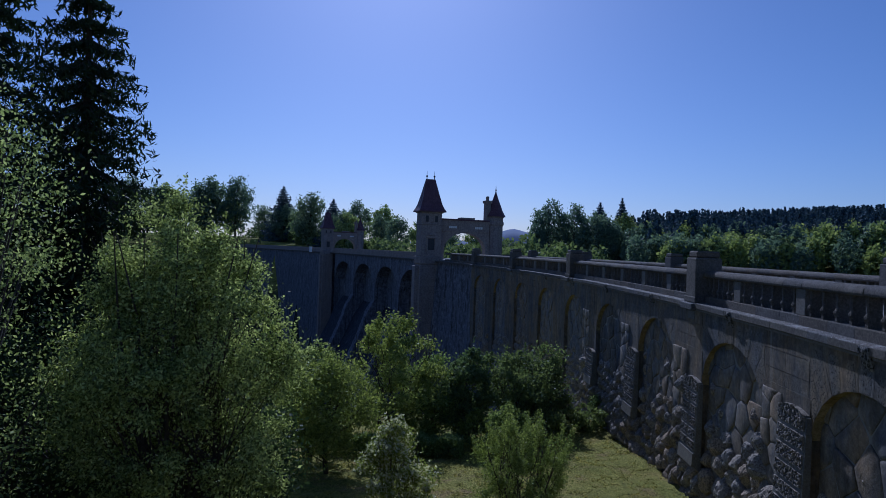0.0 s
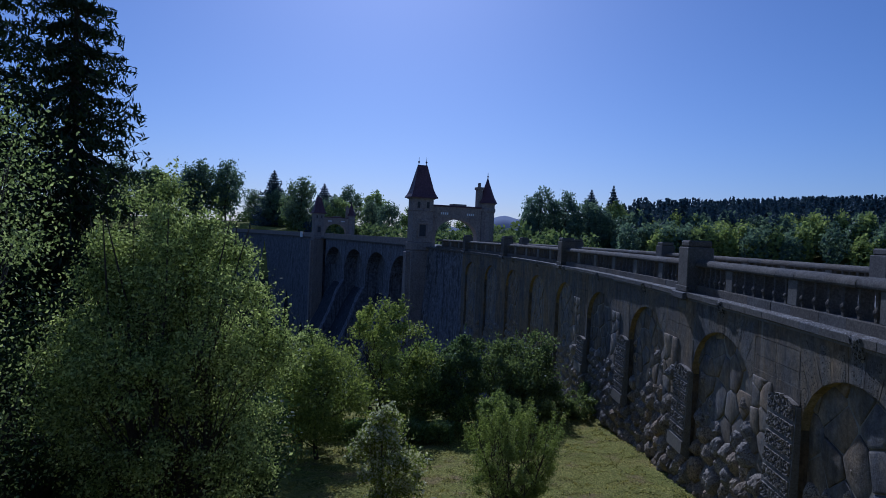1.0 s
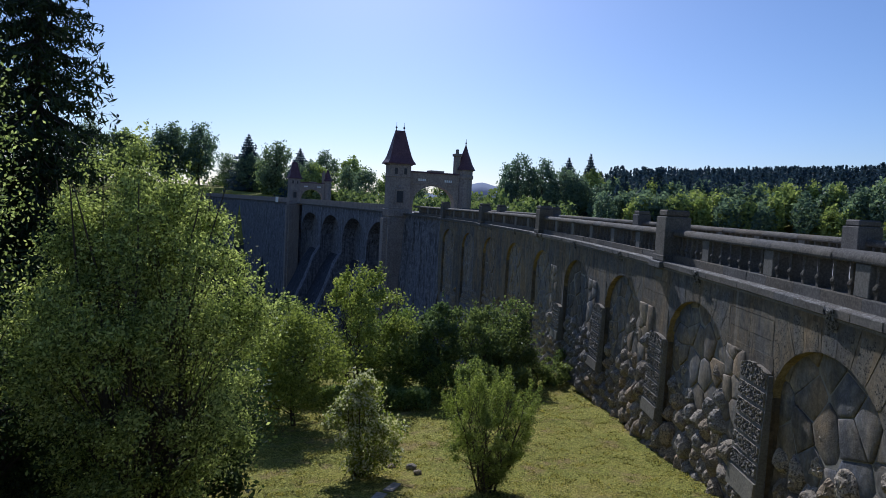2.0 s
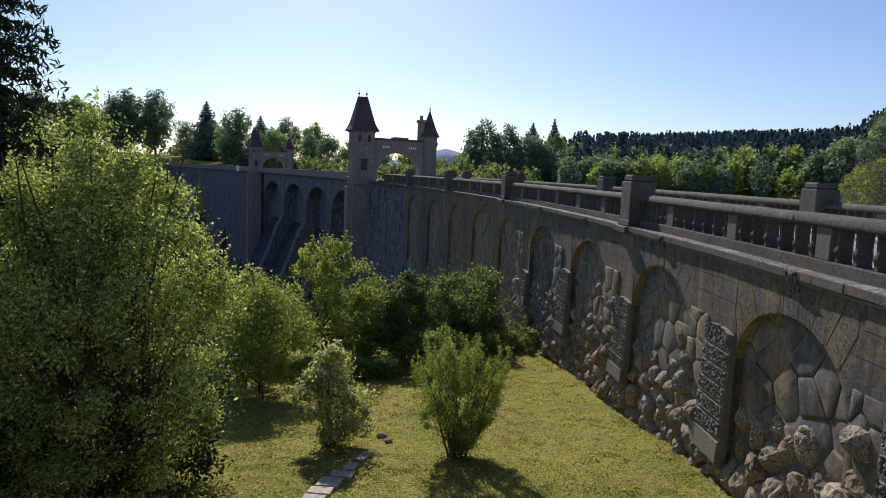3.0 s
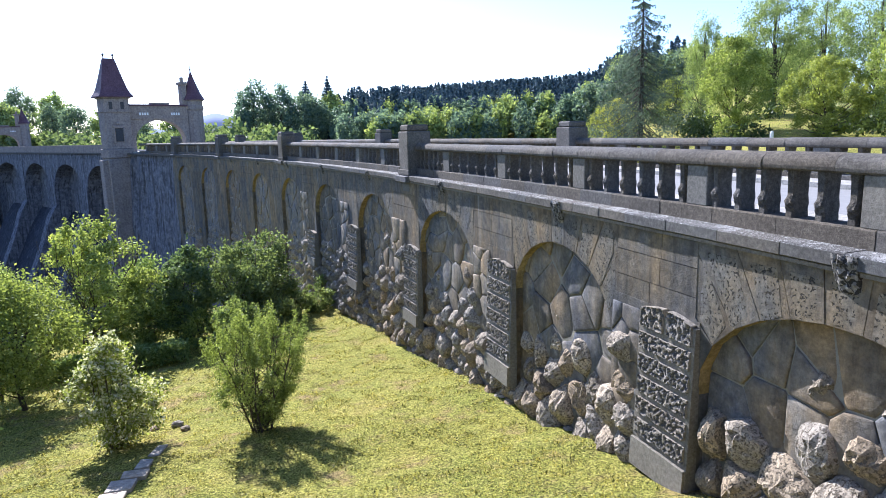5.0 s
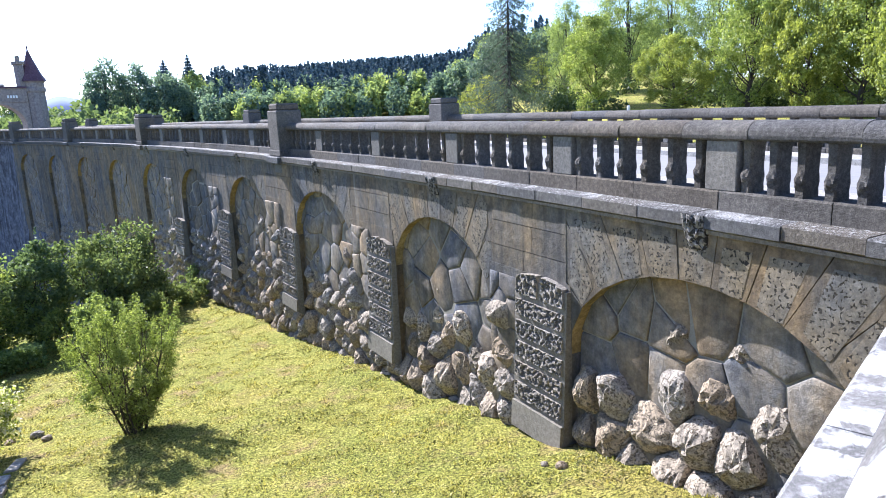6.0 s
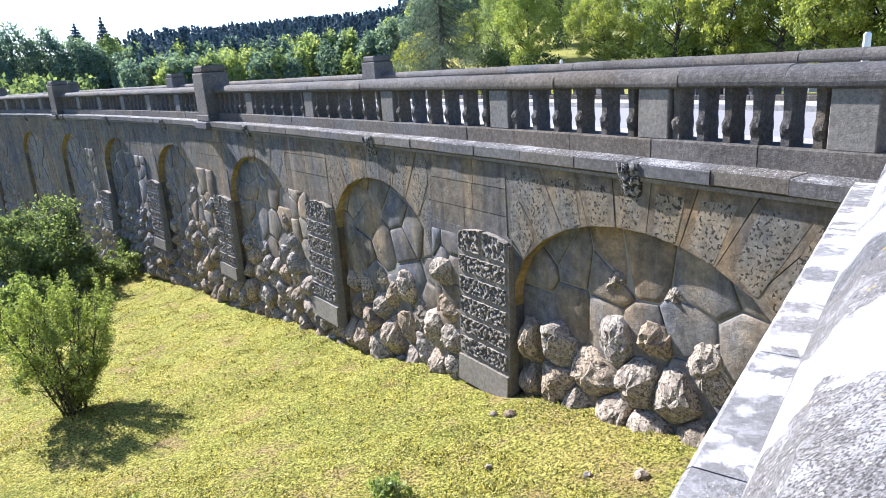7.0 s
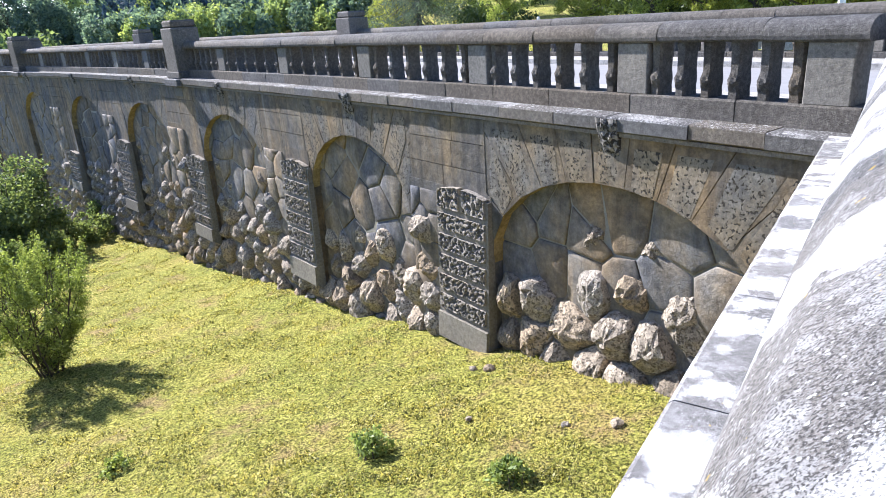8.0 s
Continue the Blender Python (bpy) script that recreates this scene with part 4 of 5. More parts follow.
def gate(place, label):
    """Gate over the road: x across the road towards the water, y along it, z up."""
    g = thing("gate_building", place, label, "gate tower", "gate buildings on the dam")

    def p(name, data, material, parent=g, lab="", smooth=False):
        return part(name, data, material, parent, lab, m=place, smooth=smooth)
    tower = p("tower", box_bm(-1.75, 0.8, -1.05, 1.05, 0.5, 6.0, 0.05), PLASTER)
    p("base", box_bm(-1.9, 0.95, -1.2, 1.2, -0.5, 0.5, 0.08), PLASTER, tower)
    p("pier", box_bm(-1.8, 0.85, -1.1, 1.1, -30, -0.5, 0.05), PLASTER, tower)
    p("buttress", box_bm(-2.3, -1.75, -0.6, 0.6, -30, -0.7, 0.05), PLASTER, tower)
    p("string_course", box_bm(-1.85, 0.9, -1.15, 1.15, 4.4, 4.55, 0.03), PLASTER, tower)
    p("eaves", box_bm(-1.9, 0.95, -1.2, 1.2, 5.85, 6.1, 0.05), PLASTER, tower)
    roof = p("roof", roof_mesh(-2.15, 1.2, -1.45, 1.45, 6.1, 10.1, 1.15, 0.3), ROOF, g, "steep dark red slate roof")
    for x in (-0.95, 0.0):
        part("finial", lathe([(0.05, 10.0), (0.05, 10.35), (0.13, 10.42), (0.13, 10.5), (0.03, 10.6), (0.015, 11.1)], 8), METAL, roof, m=place @ Matrix.Translation((x, 0, 0)))
    for x in (-1.05, 0.1):
        p("window", box_bm(x - 0.17, x + 0.17, -1.1, -1.0, 4.75, 5.5, 0.02), METAL, tower)
    w = p("window", box_bm(-0.9, -0.1, -1.13, -1.0, 1.3, 2.7, 0.03), METAL, tower, "dark window with a carved stone surround")
    p("surround", box_bm(-1.1, 0.1, -1.23, -1.03, 2.7, 3.0, 0.05), PLASTER, w)
    p("surround", box_bm(-1.1, -0.9, -1.23, -1.03, 1.1, 2.7, 0.05), PLASTER, w)
    p("surround", box_bm(-0.1, 0.1, -1.23, -1.03, 1.1, 2.7, 0.05), PLASTER, w)
    p("surround", box_bm(-0.8, -0.3, -1.21, -1.03, 3.0, 3.4, 0.1), PLASTER, w)
    arch = p("archway", wall_with_arch(0.75, 7.2, -0.6, 0.6, -0.5, 5.1, 1.3, 6.75, 1.3, 3.55), PLASTER)
    p("coping", box_bm(0.75, 7.2, -0.75, 0.75, 5.1, 5.28, 0.03), ROOF, arch)
    p("crest", box_bm(3.4, 5.2, -0.65, 0.65, 5.28, 5.5, 0.03), PLASTER, arch)
    p("moulding", box_bm(0.8, 7.14, -0.68, -0.6, 3.65, 3.8, 0.02), PLASTER, arch)
    for x in (1.9, 5.3):
        for k in range(4):
            p("slot", box_bm(x + k * 0.26, x + k * 0.26 + 0.17, -0.64, -0.56, 4.1, 4.38), WHITE, arch)
    tp = place @ Matrix.Translation((8.15, 0, 0))
    part("turret", lathe([(1.1, -0.5), (1.1, 0.6), (1.0, 0.7), (1.0, 4.6), (1.12, 4.8), (1.12, 5.1), (1.02, 5.2), (1.02, 5.65), (1.22, 5.85)], 12), PLASTER, g, m=tp)
    part("spire", lathe([(1.34, 5.83), (1.3, 5.9), (0.92, 6.6), (0.66, 7.3), (0.36, 8.1), (0.07, 9.0), (0.05, 9.2), (0.12, 9.27), (0.04, 9.4), (0.02, 9.8)], 12), ROOF, g, m=tp)
    chim = p("chimney", box_bm(6.75, 7.35, -0.45, 0.45, 5.2, 7.5, 0.04), PLASTER)
    p("chimney_cap", box_bm(6.62, 7.48, -0.55, 0.55, 7.5, 7.85, 0.05), PLASTER, chim)
    p("chimney_pot", box_bm(6.9, 7.2, -0.2, 0.2, 7.85, 8.4, 0.04), PLASTER, chim)
    return g


def gate_place(s):
    a = heading(s)
    p = bend(s, 0, 0)
    t, n = Vector((-math.sin(a), math.cos(a), 0)), Vector((math.cos(a), math.sin(a), 0))
    return Matrix(((n.x, t.x, 0, p.x), (n.y, t.y, 0, p.y), (0, 0, 1, 0), (0, 0, 0, 1)))


gate(gate_place(S1 + 3.2) @ Matrix.Diagonal((1.1, 1.1, 1.07, 1)), "gate building with a tall red-roofed stone tower and slim turret")
GATE_FAR = S1 + 66
gate(gate_place(GATE_FAR) @ Matrix.Diagonal((0.88, 0.88, 0.88, 1)), "second gate building with red-roofed towers, farther along the dam")

# ---- the spillway arcade between the gates ----
arcade = thing("spillway_arcade", bend(S1 + 40, 0.4, -10), "row of tall shaded stone arches under the dam's crest", "arcade", kind="structure")
A0, A1, NB = S1 + 6.5, GATE_FAR - 3.5, 4
for k in range(NB):
    s0 = A0 + (A1 - A0) * k / NB
    s1 = A0 + (A1 - A0) * (k + 1) / NB
    part("pier", strip(s0 - 0.9, s0 + 0.9, [(0.2, -0.3), (0.2, -8.0), (-1.0, -10.0), (-2.4, -14), (-9.5, -30), (2.6, -30), (2.6, -0.3)], 0.9), DAM_HAZE, arcade)
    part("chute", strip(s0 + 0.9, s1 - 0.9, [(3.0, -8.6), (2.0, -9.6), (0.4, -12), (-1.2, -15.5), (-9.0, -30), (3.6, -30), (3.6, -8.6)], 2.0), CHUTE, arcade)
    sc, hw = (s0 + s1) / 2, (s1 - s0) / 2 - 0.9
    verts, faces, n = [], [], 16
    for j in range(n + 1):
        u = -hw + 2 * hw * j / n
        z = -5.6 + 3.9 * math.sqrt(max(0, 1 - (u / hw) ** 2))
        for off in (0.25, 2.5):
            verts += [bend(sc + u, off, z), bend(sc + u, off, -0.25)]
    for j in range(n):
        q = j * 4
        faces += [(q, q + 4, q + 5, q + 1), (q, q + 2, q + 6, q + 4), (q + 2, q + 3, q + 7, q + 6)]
    part("arch", mesh_of("arch", verts, faces), DAM_HAZE, arcade)
part("parapet", strip(S1 + 3, GATE_FAR - 3, [(0.2, 0.0), (0.2, 1.0), (0.6, 1.0), (0.6, 0.0)], 2.0), PLASTER, arcade)
part("parapet", strip(GATE_FAR + 3, END, [(0.2, 0.0), (0.2, 1.0), (0.6, 1.0), (0.6, 0.0)], 2.0), PLASTER, arcade)
part("end_wall", strip(GATE_FAR + 3, END, [(0.3, -0.2), (-1.0, -34), (2.4, -34), (2.4, -0.2)], 2.0), DAM_HAZE, arcade)


# ---- plants ----
def tube(points, radii, n=6):
    """Tapered limb through the points: verts and faces."""
    verts, faces = [], []
    for k, (p, r) in enumerate(zip(points, radii)):
        p = Vector(p)
        q = Vector(points[min(k + 1, len(points) - 1)]) - Vector(points[max(k - 1, 0)])
        q.normalize()
        side = q.cross(Vector((0.3, 1, 0.2))).normalized()
        up = q.cross(side)
        verts += [p + (side * math.cos(2 * math.pi * j / n) + up * math.sin(2 * math.pi * j / n)) * r for j in range(n)]
    for k in range(len(points) - 1):
        for j in range(n):
            a, b = k * n + j, k * n + (j + 1) % n
            faces.append((a, b, b + n, a + n))
    faces.append(tuple(range((len(points) - 1) * n, len(points) * n)))
    return verts, faces


def merge(chunks):
    verts, faces = [], []
    for v, f in chunks:
        b = len(verts)
        verts += v
        faces += [tuple(i + b for i in q) for q in f]
    return verts, faces


def leaf_mesh(name, centres, size, rng, upright=0.0, narrow=0.55):
    """One diamond leaf at each centre, turned at random."""
    n = len(centres)
    d = rng.normal(size=(n, 3))
    d[:, 2] += upright
    d /= np.linalg.norm(d, axis=1)[:, None]
    e = rng.normal(size=(n, 3))
    e -= (e * d).sum(1)[:, None] * d
    e /= np.linalg.norm(e, axis=1)[:, None]
    s = size * rng.uniform(0.6, 1.35, (n, 1))
    c = np.asarray(centres)
    v = np.stack([c - d * s, c + e * s * narrow, c + d * s, c - e * s * narrow], 1).reshape(-1, 3)
    me = bpy.data.meshes.new(name)
    me.vertices.add(4 * n)
    me.vertices.foreach_set("co", v.ravel())
    me.loops.add(4 * n)
    me.loops.foreach_set("vertex_index", np.arange(4 * n, dtype=np.int32))
    me.polygons.add(n)
    me.polygons.foreach_set("loop_start", np.arange(0, 4 * n, 4, dtype=np.int32))
    me.polygons.foreach_set("loop_total", np.full(n, 4, dtype=np.int32))
    me.update()
    me.validate()
    return me


def broadleaf(name, place, label, category, seed, height, radius, leaves, leaf, material, bare=0.25, stems=1, clumps=60, clump=0.16, lean_out=0.5, group="", extra=None, top_heavy=0.0, shoots=0, thin=0.0):
    """Tree or shrub: tapering stems with limbs out to the clumps, and leaves round each clump."""
    rng = np.random.default_rng(seed)
    t = thing(name, place, label, category, group)
    centres, chunks = [], []
    for k in range(clumps):
        for _ in range(60):
            u = rng.uniform(-1, 1, 3)
            if 0.25 < np.linalg.norm(u) < 1:
                break
        h = (u[2] + 1) / 2
        w = radius * (0.55 + 0.45 * math.sin(math.pi * min(1, h * 0.85 + 0.12))) * (1 + top_heavy * (h - 0.5))
        z = height * (bare + (1 - bare) * h) - 0.04 * height
        wob = 1 + 0.25 * noise.noise((u[0] * 1.7 + seed, u[1] * 1.7, u[2] * 1.7))
        centres.append(np.array([u[0] * w * wob, u[1] * w * wob, z]))
    for j in range(stems):
        a = 2 * math.pi * j / stems + rng.uniform(-0.4, 0.4)
        k = 0.0 if stems == 1 else radius * lean_out
        top = Vector((math.cos(a) * k, math.sin(a) * k, height * 0.86))
        base = Vector((math.cos(a) * 0.12 * (stems > 1), math.sin(a) * 0.12 * (stems > 1), -0.3))
        pts = [base.lerp(top, q) + Vector((rng.normal() * 0.05 * radius, rng.normal() * 0.05 * radius, 0)) * (q > 0) for q in (0, 0.2, 0.4, 0.6, 0.8, 1.0)]
        r0 = height * 0.016 / math.sqrt(stems) + 0.012
        chunks.append(tube(pts, [r0 * q for q in (1.25, 1.0, 0.8, 0.6, 0.4, 0.15)]))
        for c in centres[j::stems][:26]:
            q = min(0.85, max(0.12, (c[2] / height) * 0.75 - 0.05))
            o = pts[int(q * 5)].lerp(pts[min(5, int(q * 5) + 1)], q * 5 - int(q * 5))
            mid = o.lerp(Vector(c), 0.5) + Vector((0, 0, -0.03 * height))
            chunks.append(tube([o, mid, Vector(c)], [r0 * 0.42, r0 * 0.26, r0 * 0.08], 4))
    v, f = merge(chunks)
    part("trunk", mesh_of("trunk", v, f), BARK, t, m=Matrix(t.matrix_basis))
    which = rng.integers(0, clumps, leaves)
    if thin:
        # fewer leaves low down, where the old wood is bare
        weight = 1 + thin * (2 * np.array([c[2] for c in centres]) / height - 1.1)
        weight = np.clip(weight, 0.08, None) * rng.uniform(0.4, 1.6, clumps)
        which = rng.choice(clumps, leaves, p=weight / weight.sum())
    sizes = rng.uniform(0.6, 1.35, clumps)[which][:, None]
    spread = rng.normal(size=(leaves, 3)) * np.array([1, 1, 0.8]) * clump * height * 0.5 * sizes
    pos = np.array(centres)[which] + spread
    if shoots:
        # upright shoots with leaves along them
        tips = []
        for k in range(shoots):
            c = centres[rng.integers(0, clumps)]
            if c[2] > height * 0.5:
                ln = rng.uniform(0.10, 0.20) * min(height, 4.2)
                d = np.array([c[0] * 0.25 / radius, c[1] * 0.25 / radius, 1.0]) + rng.normal(size=3) * 0.12
                u = rng.uniform(0, 1, (34, 1))
                tips.append(c + d * ln * u + rng.normal(size=(34, 3)) * 0.06 * (1.2 - u) * min(height, 4.5) / 4)
        pos = np.concatenate([pos] + tips)
        leaves = len(pos)
    part("crown", leaf_mesh("crown", pos, leaf, rng), material, t, m=Matrix(t.matrix_basis))
    if extra:
        n2 = int(leaves * 0.8)
        sel = rng.integers(0, leaves, n2)
        part("blossom", leaf_mesh("blossom", pos[sel] + rng.normal(size=(n2, 3)) * 0.03 + np.array([0, 0, 0.04]), leaf * 0.9, rng), extra, t, m=Matrix(t.matrix_basis))
    return t


def conifer_cloud(height, radius, levels, branches, cards, rng, sag=0.35, gappy=0.0):
    """Needle sprays on whorls of sagging branches, and the branches themselves."""
    pos, limbs = [], []
    for k in range(levels):
        q = k / (levels - 1)
        z = height * (0.06 + 0.93 * q)
        ln = radius * (1 - q) ** 0.85 * rng.uniform(0.82, 1.12) + 0.12
        for j in range(branches):
            if rng.random() < gappy:
                continue
            a = 2 * math.pi * (j + rng.uniform(-0.35, 0.35)) / branches + k * 0.7
            l = ln * rng.uniform(0.65, 1.15)
            d = np.array([math.cos(a), math.sin(a), 0])
            tip = d * l + np.array([0, 0, z - sag * l * 0.6 + 0.12 * l])
            mid = d * l * 0.55 + np.array([0, 0, z - sag * l * 0.42])
            limbs.append(tube([Vector((0, 0, z)), Vector(mid), Vector(tip)], [0.018 * height * 0.16 + 0.006, 0.014, 0.004], 3))
            m = max(2, int(cards * l / radius))
            u = rng.uniform(0.12, 1.0, m)[:, None]
            p = np.where(u < 0.55, np.array([0, 0, z]) + (mid - np.array([0, 0, z])) * u / 0.55, mid + (tip - mid) * (u - 0.55) / 0.45)
            side = np.array([-d[1], d[0], 0]) * rng.normal(size=(m, 1)) * 0.16 * l * (1.1 - u)
            pos.append(p + side + np.array([0, 0, -1]) * np.abs(rng.normal(size=(m, 1))) * 0.10 * l)
    return np.concatenate(pos), limbs


def conifer(name, place, label, seed, height, radius, levels, branches, cards, leaf, material, sag=0.35, gappy=0.0, group=""):
    rng = np.random.default_rng(seed)
    t = thing(name, place, label, "tree", group)
    pos, limbs = conifer_cloud(height, radius, levels, branches, cards, rng, sag, gappy)
    limbs.append(tube([(0, 0, -0.5), (0, 0, height * 0.4), (0, 0, height * 0.98)], [height * 0.018, height * 0.012, 0.02], 8))
    v, f = merge(limbs)
    part("trunk", mesh_of("trunk", v, f), BARK, t, m=Matrix(t.matrix_basis))
    part("crown", leaf_mesh("needles", pos, leaf, rng, upright=-0.8, narrow=0.24), material, t, m=Matrix(t.matrix_basis))
    return t


def on_ground(x, y, sink=0.1):
    return Vector((x, y, ground_z(x, y) - sink))


def polar(az, dist, z):
    return Vector((dist * math.sin(radians(az)), dist * math.cos(radians(az)), z))


# beside the near slope
broadleaf("bush", on_ground(-7.6, 11.6), "tall many-stemmed bush in fresh light green leaf", "bush", 1, 8.7, 2.35, 135000, 0.036, LEAF_BUSH, 0.05, 11, 280, 0.046, 0.6, shoots=260, thin=0.25)
# added bush: keeps the sun behind off the lower leaves in front
broadleaf("bush", on_ground(-9.0, 14.0), "dense dark green bush added behind lighter ones to block backlight", "bush", 15, 5.4, 2.7, 26000, 0.07, LEAF_SHADE, 0.02, 6, 120, 0.10, 0.6)
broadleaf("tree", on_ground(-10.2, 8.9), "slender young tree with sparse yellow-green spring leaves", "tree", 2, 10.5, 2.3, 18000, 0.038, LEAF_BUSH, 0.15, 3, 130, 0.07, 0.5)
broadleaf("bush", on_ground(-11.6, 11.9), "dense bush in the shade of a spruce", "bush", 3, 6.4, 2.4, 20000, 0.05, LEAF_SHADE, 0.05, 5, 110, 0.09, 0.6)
conifer("spruce", on_ground(-14.7, 17.4), "tall dark spruce with hanging branches", 4, 18.6, 5.2, 28, 17, 260, 0.13, NEEDLE, 0.65)
conifer("spruce", on_ground(-17.6, 16.6), "tall dark spruce standing behind bushes", 18, 21.0, 5.0, 28, 15, 190, 0.15, NEEDLE, 0.65)
broadleaf("bush", on_ground(-8.0, 30.6), "young tree with upright light green shoots", "bush", 5, 6.3, 2.7, 15000, 0.075, LEAF_LIGHT, 0.1, 9, 80, 0.07, 0.75, shoots=70)
broadleaf("bush", on_ground(-10.6, 26.2), "slim bush in pale green leaf", "bush", 6, 5.3, 1.6, 8000, 0.075, LEAF_BUSH, 0.1, 6, 60, 0.08, 0.6, shoots=50)
broadleaf("small_tree", on_ground(-8.8, 23.8), "small round-headed tree in mid-green leaf", "tree", 7, 4.7, 2.0, 17000, 0.06, LEAF_SHRUB, 0.22, 1, 90, 0.12)
broadleaf("bush", on_ground(-6.3, 31.2), "rounded bush in bright green leaf", "bush", 8, 4.4, 1.9, 11000, 0.075, LEAF_LIGHT, 0.05, 5, 80, 0.12, 0.6)
broadleaf("bush", on_ground(-4.6, 31.0), "dark green bush with upright branches", "bush", 9, 4.7, 1.5, 10000, 0.075, LEAF_DARK, 0.05, 5, 70, 0.09, 0.5, shoots=50)
broadleaf("bush", on_ground(-2.4, 31.6), "broad dark green bush at the foot of the wall", "bush", 10, 4.7, 1.9, 13000, 0.075, LEAF_DARK, 0.05, 6, 90, 0.10, 0.6, shoots=50)
for k, (x, y, h) in enumerate(((1.3, 33.6, 1.5), (0.1, 33.2, 1.9), (2.2, 35.4, 1.7))):
    broadleaf("bush", on_ground(x, y), "low dark scrub where the lawn ends", "bush", 24 + k, h, 1.1, 3500, 0.065, LEAF_DARK, 0.02, 6, 40, 0.13, 0.6, "low scrub at the lawn's end")
broadleaf("bush", on_ground(-0.9, 30.6), "low dark scrub at the foot of the wall", "bush", 16, 2.3, 1.3, 6000, 0.07, LEAF_DARK, 0.02, 6, 50, 0.12, 0.6, shoots=30)
broadleaf("bush", on_ground(-3.4, 29.2), "low green scrub at the lawn's edge", "bush", 17, 1.9, 1.3, 5000, 0.065, LEAF_SHRUB, 0.02, 6, 45, 0.12, 0.6, shoots=30)
broadleaf("bush", on_ground(-0.9, 34.2), "dark green bush at the foot of the wall", "bush", 11, 4.6, 1.4, 9000, 0.075, LEAF_DARK, 0.05, 5, 70, 0.10, 0.6)
broadleaf("bush", on_ground(-2.2, 27.6), "small light green bush at the lawn's edge", "bush", 12, 2.4, 0.95, 5000, 0.06, LEAF_LIGHT, 0.04, 7, 45, 0.11, 0.6, shoots=40)
broadleaf("flowering_shrub", on_ground(-4.6, 17.9), "shrub with white blossom and dark leaves beside a path", "shrub", 13, 3.1, 0.95, 6000, 0.055, LEAF_SHRUB, 0.05, 5, 60, 0.09, 0.7, extra=BLOSSOM)
broadleaf("shrub", on_ground(-0.88, 16.9), "vase-shaped green shrub on the lawn", "shrub", 14, 3.3, 1.34, 27000, 0.027, LEAF_SHRUB, 0.10, 14, 150, 0.06, 0.8, top_heavy=1.1, shoots=640)
for k, (x, y, h) in enumerate(((-0.1, 10.2, 0.28), (2.83, 7.2, 0.36), (3.65, 5.15, 0.34))):
    broadleaf("plant", on_ground(x, y, 0.05), "low leafy weed tuft on the lawn", "plant", 20 + k, h, 0.28, 700, 0.035, LEAF_LIGHT, 0.0, 5, 18, 0.3, 0.6, "weeds on the lawn")


def hedge():
    t = thing("hedge", on_ground(-6.9, 27.5), "low clipped green hedge across the lawn's end", "hedge")
    rng = np.random.default_rng(31)
    n = 12000
    u = rng.uniform(0, 1, n)
    x = -10.0 + 5.9 * u
    y = 27.6 - 0.15 * u + rng.uniform(-0.5, 0.5, n)
    g = np.array([ground_z(a, b) for a, b in zip(x, y)])
    z = g + 0.85 * rng.uniform(0.0, 1.0, n) ** 0.6 + 0.05 * np.sin(x * 5)
    part("leaves", leaf_mesh("hedge", np.stack([x, y, z], 1), 0.06, rng), LEAF_LIGHT, t)
    v, f = merge([tube([(a, 27.5, ground_z(a, 27.5) - 0.1), (a + 0.05, 27.5, ground_z(a, 27.5) + 0.6)], [0.03, 0.015], 5) for a in np.linspace(-9.8, -4.3, 14)])
    part("stems", mesh_of("stems", v, f), BARK, t)


hedge()

path = thing("garden_path", on_ground(-3.9, 14), "short path of pale worn stone slabs in the grass", "path", kind="structure")
rp = random.Random(8)
y = 11.6
while y < 16.9:
    w = rp.uniform(0.45, 0.9)
    xm, ym = -4.35 + (y - 11.6) * 0.2 + rp.uniform(-0.05, 0.05), y + w / 2
    half = rp.uniform(0.24, 0.33) if y < 15 else rp.uniform(0.12, 0.2)
    bm = box_bm(-half, half, -w / 2 + 0.03, w / 2 - 0.02, -0.08, 0.03, 0.012)
    for v in bm.verts:
        v.co.x += 0.05 * noise.noise((v.co.x * 4, v.co.y * 4, y))
        v.co.y += 0.05 * noise.noise((v.co.x * 4 + 9, v.co.y * 4, y))
    part("slab", bm, SLAB, path, m=Matrix.Translation((xm, ym, ground_z(xm, ym) + 0.03)) @ Matrix.Rotation(math.atan((ground_z(xm, ym + 0.5) - ground_z(xm, ym - 0.5))), 4, 'X') @ Matrix.Rotation(rp.uniform(-0.15, 0.0), 4, 'Z'))
    y += w if y < 15 else w + 0.2


def rock(x, y, r, seed):
    bm = bmesh.new()
    bmesh.ops.create_icosphere(bm, subdivisions=2, radius=r)
    for v in bm.verts:
        v.co *= 1 + 0.35 * noise.noise(v.co * (2.2 / r) + Vector((seed, 0, 0)))
        v.co.z *= 0.7
    ob = part("stone", bm, BOULDER, None, m=Matrix.Translation(on_ground(x, y, -r * 0.3)))
    tagged(ob, "pale loose stone lying in the grass", "stone", "loose stones on the lawn")


for k, (x, y, r) in enumerate(((5.35, 7.9, 0.10), (5.2, 8.15, 0.07), (4.9, 5.6, 0.06), (5.3, 5.1, 0.09), (4.2, 6.8, 0.05), (-3.3, 18.9, 0.16), (-3.0, 18.3, 0.13), (-3.9, 18.9, 0.14))):
    rock(x, y, r, k * 3.7)

